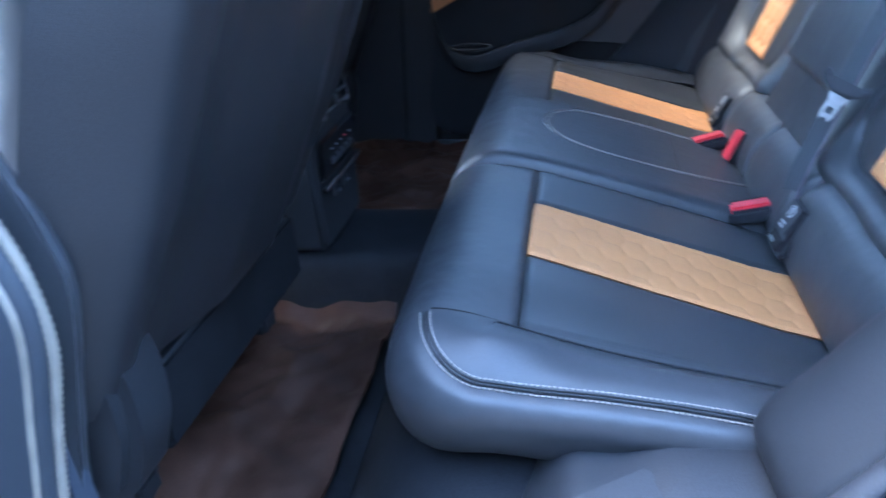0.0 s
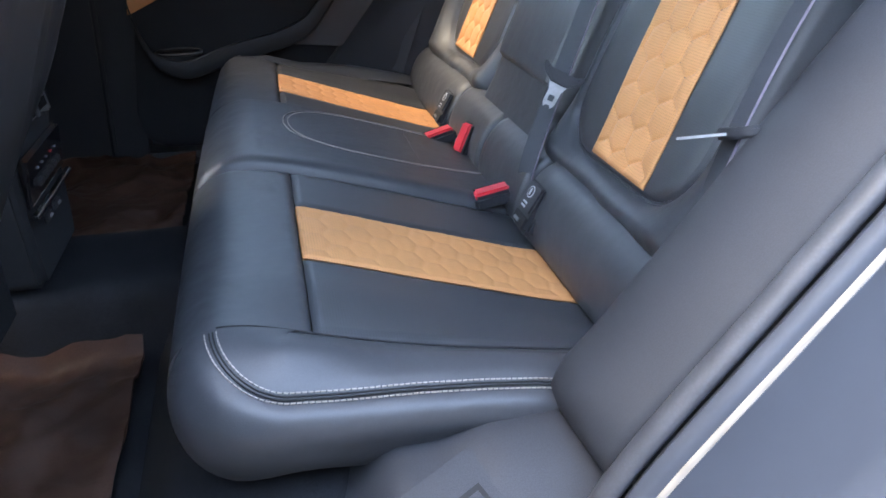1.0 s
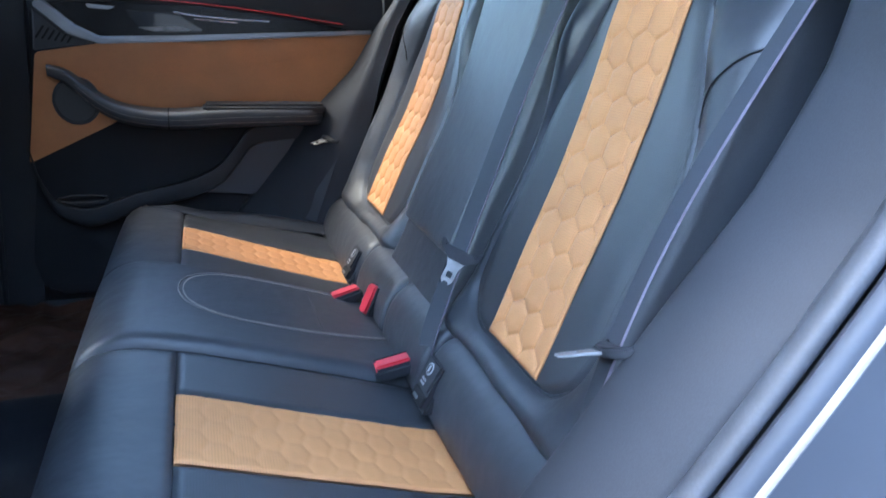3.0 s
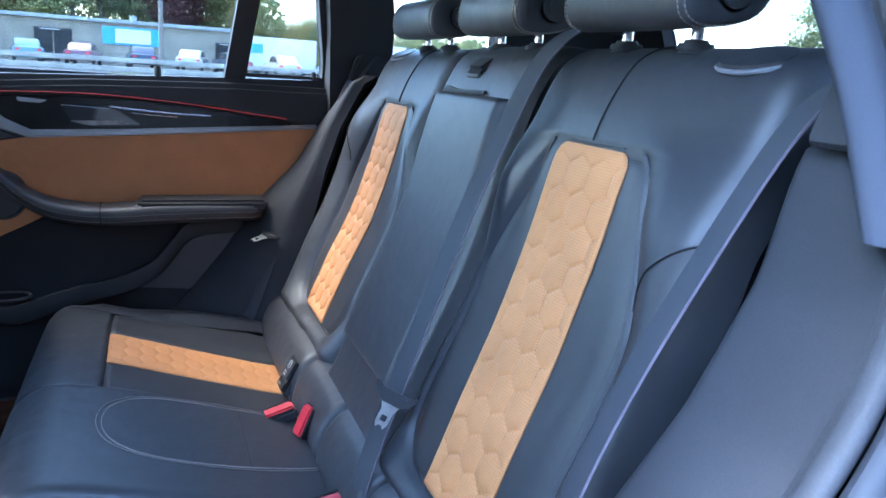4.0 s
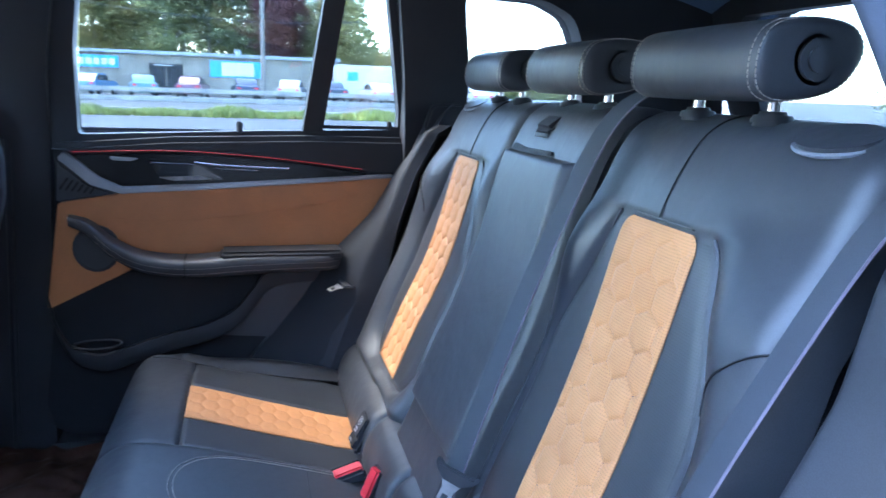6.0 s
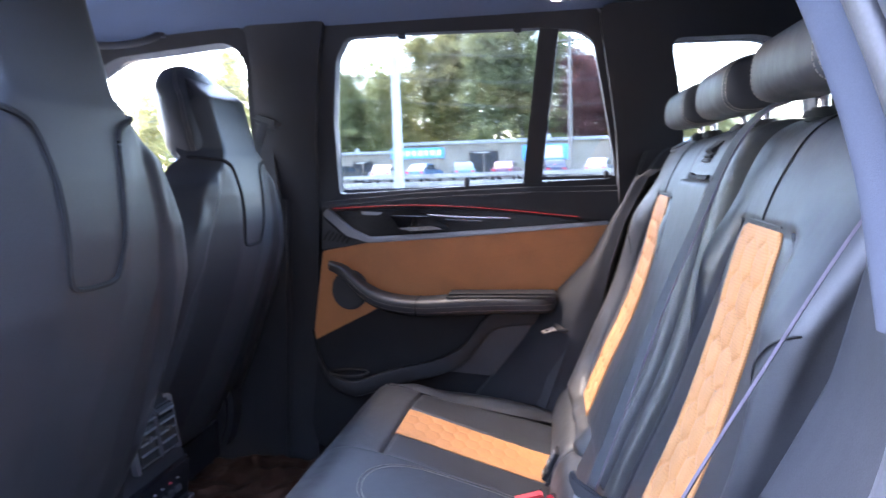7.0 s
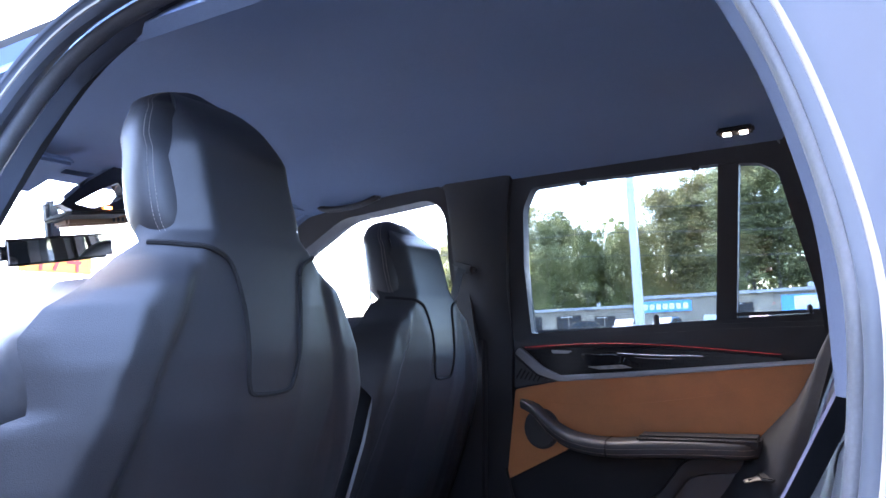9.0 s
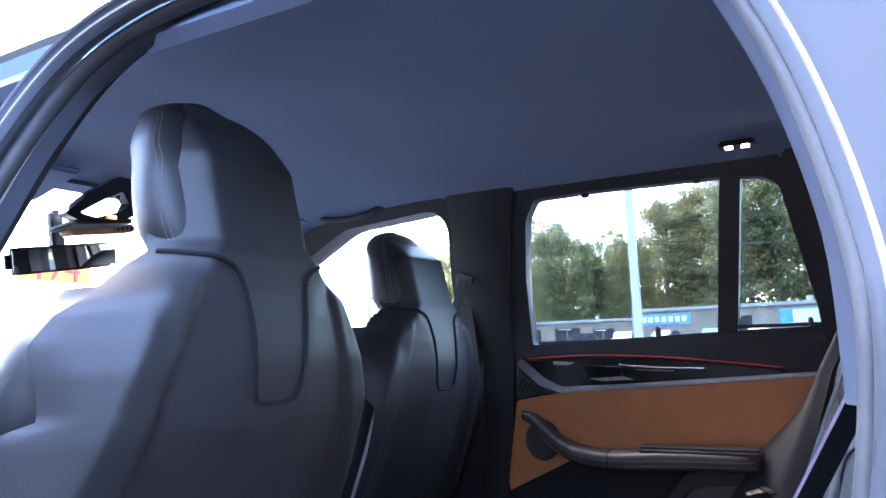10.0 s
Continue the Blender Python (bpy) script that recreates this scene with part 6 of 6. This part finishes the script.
def front_seat(at, outer, tall=0.0):
    root = thing("front_seat", "black leather sports front seat with a smooth hard back shell", "car seat", at, group="front seats")
    U, Z = np.meshgrid(np.linspace(-1, 1, 90), np.concatenate([np.linspace(0.665, 1.20, 70), np.linspace(1.205, 1.30, 26), np.linspace(1.305, 1.492, 42)]), indexing="ij")
    P = shell_point(U, Z, outer)
    lean = np.maximum(Z - 1.428, 0)
    P[..., 1] += 0.35 * lean + 9.0 * lean ** 2
    P[..., 2] += tall * smooth01((Z - 1.40) / 0.09)
    slab("shell", P, 0.02, "shell", root)
    # leather body in front of the shell, with side bolsters
    rings = []
    t = np.linspace(0, 2 * np.pi, 48, endpoint=False)
    for z in np.linspace(0.60, 1.27, 30):
        w = np.interp(z, SHELL_Z, SHELL_W)
        w = min(w + 0.004, np.interp(z, (0.6, 1.07, 1.10, 1.14, 1.2, 1.27), (0.215, 0.240, 0.268, 0.274, 0.252, 0.17)))
        w = max(w, np.interp(z, (1.06, 1.10, 1.14, 1.2, 1.27), (0.2, 0.268, 0.274, 0.252, 0.17)))
        y = np.interp(z, SHELL_Z, SHELL_Y) + 0.135
        cx, sy = np.cos(t), np.sin(t)
        rings.append(np.stack([w * np.sign(cx) * np.abs(cx) ** 0.6, y + 0.078 * np.sign(sy) * np.abs(sy) ** 0.7 + 0.03 * np.abs(cx) ** 3, np.full(48, z)], axis=1))
    loft("backrest", rings, "leather", root)
    rings = []
    for z in 1.285 + (0.22 + tall) * np.sin(np.linspace(0, math.pi / 2, 34)):
        k = (z - 1.285) / (0.22 + tall)
        w = np.interp(k, HEAD_W[:, 0], HEAD_W[:, 1])
        d = np.interp(k, HEAD_D[:, 0], HEAD_D[:, 1])
        y = np.interp(z, SHELL_Z, SHELL_Y) + 0.068
        cx, sy = np.cos(t), np.sin(t)
        rings.append(np.stack([w * np.sign(cx) * np.abs(cx) ** 0.7, y + d * np.sign(sy) * np.abs(sy) ** 0.7, np.full(48, z)], axis=1))
    head = loft("headrest", rings, "shell", root, "integrated leather headrest with pale stitching")
    for sg in (-1, 1):
        for off in (0.0, 0.0075):
            path = []
            for z in np.linspace(1.30, 1.495 + tall, 40):
                k = (z - 1.285) / (0.22 + tall)
                w = np.interp(k, HEAD_W[:, 0], HEAD_W[:, 1])
                d = np.interp(k, HEAD_D[:, 0], HEAD_D[:, 1])
                y = np.interp(z, SHELL_Z, SHELL_Y) + 0.068
                an = math.radians(-26 + off * 900)
                c, s = math.cos(an), math.sin(an)
                path.append((sg * w * 1.006 * c ** 0.7, y - d * 1.01 * abs(s) ** 0.7, z))
            stitches("stitching", path, "thread", head, pitch=0.0052, length=0.0034, r=0.00032)

    def on_shell(pts, lift=-0.0005):
        out = []
        for x, z in pts:
            w = float(shell_width(z))
            p = shell_point(np.clip(x / w, -1, 1), z, outer)
            out.append(p + np.array((0, lift - 0.0015 * smooth01((abs(x) - 0.06) / 0.02), 0)))
        return out
    funnel = curve([(-0.139, 1.309), (-0.118, 1.305), (-0.095, 1.300), (-0.066, 1.283), (-0.053, 1.23), (-0.047, 1.16), (-0.043, 1.135), (-0.034, 1.122), (0, 1.119), (0.034, 1.122), (0.043, 1.135), (0.047, 1.16), (0.053, 1.23), (0.066, 1.283), (0.095, 1.300), (0.118, 1.305), (0.139, 1.309)], 120)
    tube("panel_gap", on_shell(funnel), 0.0034, "seam", root, "dark gap round the back panel", sides=6)
    # seat base, rails and recliner cover
    block("seat_base", (0.46, 0.50, 0.14), (0, 0.98, 0.62), "leather", root, bevel=0.04)
    for sg in (outer,):
        rc = prism("recliner_cover", outline([(0.722, 0.558), (0.696, 0.634), (0.692, 0.694), (0.704, 0.732), (0.738, 0.749), (0.79, 0.744), (0.85, 0.715), (0.87, 0.558)], 5, 0.02), 0, sg * 0.205, sg * 0.285, "plastic", root, "rounded plastic recliner cover", bevel=0.018, seg=4)
        # Slightly proud dark plate stands in for the shade of a recess.
        prism("cover_cap", outline([(0.758, 0.576), (0.738, 0.646), (0.742, 0.686), (0.767, 0.704), (0.82, 0.690), (0.84, 0.576)], 5, 0.015), 0, sg * 0.275, sg * 0.289, "plastic_shaded", rc, "dark face standing in for a shaded recess", bevel=0.003)
        block("side_valance", (0.04, 0.42, 0.13), (sg * 0.215, 0.95, 0.585), "plastic", root, bevel=0.02)
    for sg in (-1, 1):
        block("rail", (0.045, 0.55, 0.05), (sg * 0.18, 1.06, 0.465), "plastic", root, "dark seat rail", bevel=0.006)
    block("lower_flap", (0.40, 0.02, 0.10), (0, 0.735, 0.60), "carpet", root, bevel=0.006)
    return root


front_seat((-0.398, 0, 0), -1, 0.036)
front_seat((0.385, 0.175, -0.040), 1)


# ---- centre console ----
def console():
    root = thing("centre_console", "black centre console with rear air vents and controls", "console", (0, 0, 0))
    face = curve([(-0.100, 0.53), (-0.110, 0.62), (-0.112, 0.69), (-0.098, 0.75), (-0.078, 0.80), (-0.055, 0.85), (-0.030, 0.876), (0.030, 0.876), (0.055, 0.85), (0.078, 0.80), (0.098, 0.75), (0.112, 0.69), (0.110, 0.62), (0.100, 0.53)], 44)
    # Console body uses the same shade-darkened plastic.
    prism("body", face, 1, 0.716, 1.9, "plastic_shaded", root, bevel=0.012, seg=3)
    block("lid", (0.17, 0.34, 0.05), (0, 0.98, 0.895), "leather", root, "black leather armrest lid", bevel=0.018)
    frame_m = (0.128, 0.014, 0.090)
    vent = block("vent_frame", frame_m, (-0.002, 0.713, 0.800), "gloss", root, "gloss black rear air vent", bevel=0.008, turn=(-8, 0, 0))
    for sg in (-1, 1):
        block("vent_rim", (0.007, 0.018, 0.10), (-0.002 + sg * 0.062, 0.714, 0.800), "silver", vent, bevel=0.003, turn=(-8, 0, 0))
        for k in range(5):
            block("slat", (0.050, 0.020, 0.005), (-0.002 + sg * 0.029, 0.712, 0.765 + k * 0.0175), "plastic", vent, bevel=0.001, turn=(25, 0, 0))
            block("slat_edge", (0.048, 0.003, 0.0035), (-0.002 + sg * 0.029, 0.7025, 0.7607 + k * 0.0175), "silver", vent, "satin silver slat edge", bevel=0.001)
        block("vent_tab", (0.012, 0.012, 0.010), (-0.002 + sg * 0.029, 0.701, 0.800), "chrome", vent, bevel=0.003)
    block("vent_bar", (0.008, 0.022, 0.086), (-0.002, 0.712, 0.800), "plastic_grey", vent, bevel=0.002, turn=(-8, 0, 0))
    ctl = block("climate_panel", (0.19, 0.012, 0.075), (-0.002, 0.711, 0.690), "gloss", root, "gloss black climate panel with lit marks", bevel=0.006, turn=(6, 0, 0))
    for k in range(5):
        block("mark", (0.005, 0.003, 0.0025), (-0.05 + k * 0.024, 0.7035, 0.700), "red" if k == 3 else "plastic_pale", ctl, bevel=0)
        block("key", (0.018, 0.006, 0.012), (-0.05 + k * 0.024, 0.7035, 0.680), "plastic", ctl, bevel=0.002)
    block("chrome_strip", (0.20, 0.010, 0.008), (-0.002, 0.706, 0.645), "chrome", root, "chrome strip", bevel=0.002)
    for sg in (-1, 1):
        s = block("usb_socket", (0.030, 0.012, 0.016), (-0.002 + sg * 0.025, 0.716, 0.618), "plastic", root, bevel=0.003)
        block("port", (0.012, 0.004, 0.004), (-0.002 + sg * 0.025, 0.709, 0.618), "silver", s, bevel=0.001)


console()


# ---- front of the cabin ----
def dashboard():
    root = thing("dashboard", "black dashboard with lit centre screen", "dashboard", (0, 0, 0))
    prof = outline([(1.70, 0.55), (1.58, 0.75), (1.60, 1.00), (1.75, 1.08), (2.15, 1.06), (2.2, 0.55)], 5, 0.04)
    prism("body", prof, 0, -0.74, 0.74, "plastic", root, bevel=0.01)
    s = block("screen", (0.29, 0.02, 0.12), (0.0, 1.58, 1.09), "gloss", root, "wide screen with a bright map", bevel=0.006, turn=(-8, 0, 0))
    block("screen_face", (0.27, 0.004, 0.10), (0.0, 1.568, 1.09), "screen", s, bevel=0, turn=(-8, 0, 0))
    w = thing("steering_wheel", "black leather steering wheel", "steering wheel", (-0.38, 1.36, 0.98))
    w.rotation_euler = (radians(-25), 0, 0)
    tube("rim", [(0.18 * math.cos(a), 0, 0.18 * math.sin(a)) for a in np.linspace(0, 2 * np.pi, 48, endpoint=False)], 0.016, "leather", w, sides=10, closed=True)
    block("hub", (0.15, 0.05, 0.11), (0, 0.03, 0), "plastic", w, bevel=0.02)
    for a in (-1, 1):
        block("spoke", (0.10, 0.02, 0.035), (a * 0.115, 0.012, 0.0), "silver", w, bevel=0.006)
    block("spoke", (0.035, 0.02, 0.10), (0, 0.012, -0.115), "silver", w, bevel=0.006)
    disc("column", 0.035, 0.28, pose(0, 0.16, 0.0, 90, 0, 0), "plastic", w)


dashboard()


def windscreen():
    root = thing("window_1", "large raked windscreen between dark pillars", "windscreen", (0, 0, 0), kind="structure")
    bm = bmesh.new()
    vs = [bm.verts.new(v) for v in ((-0.62, 1.36, 1.565), (0.62, 1.36, 1.565), (0.72, 2.12, 1.08), (-0.72, 2.12, 1.08), (-0.62, 1.365, 1.57), (0.62, 1.365, 1.57), (0.72, 2.125, 1.085), (-0.72, 2.125, 1.085))]
    for f in ((0, 1, 2, 3), (7, 6, 5, 4), (0, 4, 5, 1), (1, 5, 6, 2), (2, 6, 7, 3), (3, 7, 4, 0)):
        bm.faces.new([vs[i] for i in f])
    part("pane", bm, "glass", root).visible_shadow = False
    for sg in (-1, 1):
        a = np.array([(sg * 0.575, 1.22, 1.545), (sg * 0.60, 1.45, 1.44), (sg * 0.66, 1.85, 1.22), (sg * 0.71, 2.12, 1.07)])
        rings = [[(p[0] - 0.035, p[1] - 0.01, p[2]), (p[0] + 0.035, p[1] - 0.01, p[2]), (p[0] + 0.035, p[1] + 0.05, p[2] + 0.035), (p[0] - 0.035, p[1] + 0.05, p[2] + 0.035)] for p in curve(a, 14)]
        loft("pillar_a", rings, "headliner", root, "dark cloth windscreen pillar")
    block("header", (1.16, 0.06, 0.03), (0, 1.345, 1.577), "headliner", root, bevel=0.012, turn=(-18, 0, 0))


windscreen()


def roof_fittings():
    con = thing("overhead_console", "black overhead console with reading lamp and amber lamp", "roof console", (-0.11, 1.28, 1.478))
    # Hole shows the sky in place of a reflection on the lamp cover.
    frame_out = outline([(-0.082, 0.008), (-0.02, 0.066), (0.066, 0.124), (0.104, 0.108), (0.108, 0.030), (0.04, 0.008), (-0.05, -0.003)], 5, 0.010)
    frame_in = outline([(-0.048, 0.014), (0.004, 0.048), (0.056, 0.077), (0.074, 0.052), (0.060, 0.035), (0.02, 0.019), (-0.01, 0.009)], 5, 0.006)
    n = len(frame_out)
    V, F = [], []
    for dy in (-0.018, 0.012):
        for loop in (frame_out, frame_in):
            V += [(x, dy, z) for x, z in loop]
    for j in range(n):
        k = (j + 1) % n
        F += [(j, k, n + k, n + j), (2 * n + j, 3 * n + j, 3 * n + k, 2 * n + k), (j, 2 * n + j, 2 * n + k, k), (n + j, n + k, 3 * n + k, 3 * n + j)]
    me = bpy.data.meshes.new("console_frame")
    me.from_pydata(V, [], F)
    finish("console_frame", me, "gloss", con, "gloss black frame, open centre standing in for a sky reflection", smooth=False)
    block("housing", (0.15, 0.10, 0.012), (0.03, 0.05, 0.004), "plastic", con, bevel=0.005, turn=(-6, -8, 0))
    block("indicator", (0.018, 0.005, 0.006), (0.028, -0.022, 0.014), "orange_amb", con, "small lit amber indicator", bevel=0.001)
    # Roof edge strip with small vents; its warm light is painted as brown.
    edge_strip = block("lit_roof_edge", (0.17, 0.05, 0.020), (0.068, 0.08, 0.0), "warm_lit_edge", con, "roof edge strip with vents, warm light put in as brown", bevel=0.005, turn=(0, -9, 0))
    for kx in range(4):
        block("edge_vent", (0.006, 0.004, 0.010), (0.10 + kx * 0.012, 0.053, 0.004 + kx * 0.002), "plastic", edge_strip, bevel=0.001)
    mir = thing("rear_view_mirror", "black framed interior rear view mirror", "mirror", (-0.062, 1.45, 1.420))
    mir.rotation_euler = (radians(4), radians(-9), radians(-6))
    block("case", (0.26, 0.035, 0.062), (0, 0.012, 0), "gloss", mir, bevel=0.014)
    block("mirror_glass", (0.245, 0.004, 0.050), (0, -0.008, 0), "mirror", mir, bevel=0.001)
    block("stalk", (0.03, 0.03, 0.10), (0.0, 0.03, 0.065), "plastic", mir, bevel=0.008)
    for sx in (-0.385, 0.385):
        visor = thing("sun_visor", "dark folded sun visor under the front roof edge", "sun visor", (sx, 1.27, 1.545), group="sun visors")
        block("visor_board", (0.36, 0.16, 0.018), (0, 0, 0), "headliner", visor, bevel=0.007, turn=(-14, 0, 0))
        block("visor_clip", (0.02, 0.02, 0.03), (-0.17 if sx > 0 else 0.17, 0.06, 0.012), "plastic", visor, bevel=0.004)
    dome = thing("reading_lamp", "small lit roof lamp with two warm lenses", "roof lamp", (0.456, 0.013, 1.575))
    dome.rotation_euler = (0, radians(18), 0)
    block("housing", (0.026, 0.074, 0.012), (0, 0, 0), "plastic", dome, bevel=0.005)
    for dy in (-0.016, 0.016):
        block("lens", (0.015, 0.020, 0.006), (0, dy, -0.005), "lamp_lens", dome, "warm glowing lens", bevel=0.003)
    grab = thing("grab_handle", "dark folding grab handle above the front door", "grab handle", (0.545, 1.06, 1.575))
    arch = curve([(0.004, -0.105, 0.0), (-0.014, -0.088, -0.016), (-0.024, -0.050, -0.027), (-0.026, 0.0, -0.030), (-0.024, 0.050, -0.027), (-0.014, 0.088, -0.016), (0.004, 0.105, 0.0)], 28)
    tube("bar", arch, 0.0085, "plastic_grey", grab, sides=10)
    for dy in (-0.098, 0.098):
        block("mount", (0.026, 0.030, 0.022), (0.002, dy, -0.002), "plastic_pale", grab, bevel=0.007)
    hook = thing("coat_hook", "small grey coat hook on the roof rail", "hook", (0.50, 1.23, 1.575))
    block("hook", (0.02, 0.02, 0.012), (0, 0, 0), "plastic_pale", hook, bevel=0.004)


roof_fittings()


# ---- open rear door on the near side ----
def open_door():
    root = thing("door_4", "open rear car door with silver painted edge", "car door", (-0.83, 0.80, 0), kind="structure")
    root.rotation_euler = (0, 0, radians(-72))
    # local: y runs back from the hinge, x outwards
    outer = outline([(0.0, 0.45), (0.0, 1.15), (-0.05, 1.35), (-0.14, 1.52), (-0.22, 1.59), (-0.60, 1.60), (-0.78, 1.54), (-0.90, 1.20), (-0.86, 1.0), (-0.60, 0.50), (-0.5, 0.45)], 5, 0.04)
    inner = outline([(-0.06, 1.12), (-0.07, 1.18), (-0.10, 1.33), (-0.17, 1.46), (-0.25, 1.53), (-0.58, 1.54), (-0.72, 1.50), (-0.82, 1.22), (-0.80, 1.14), (-0.6, 1.10), (-0.4, 1.10)], 5, 0.03)
    ring("frame", outer, inner, lambda y, z: 0.41 * max(z - 1.15, 0) - 0.03, lambda y, z: 0.41 * max(z - 1.15, 0) + 0.03, "plastic", root)


open_door()
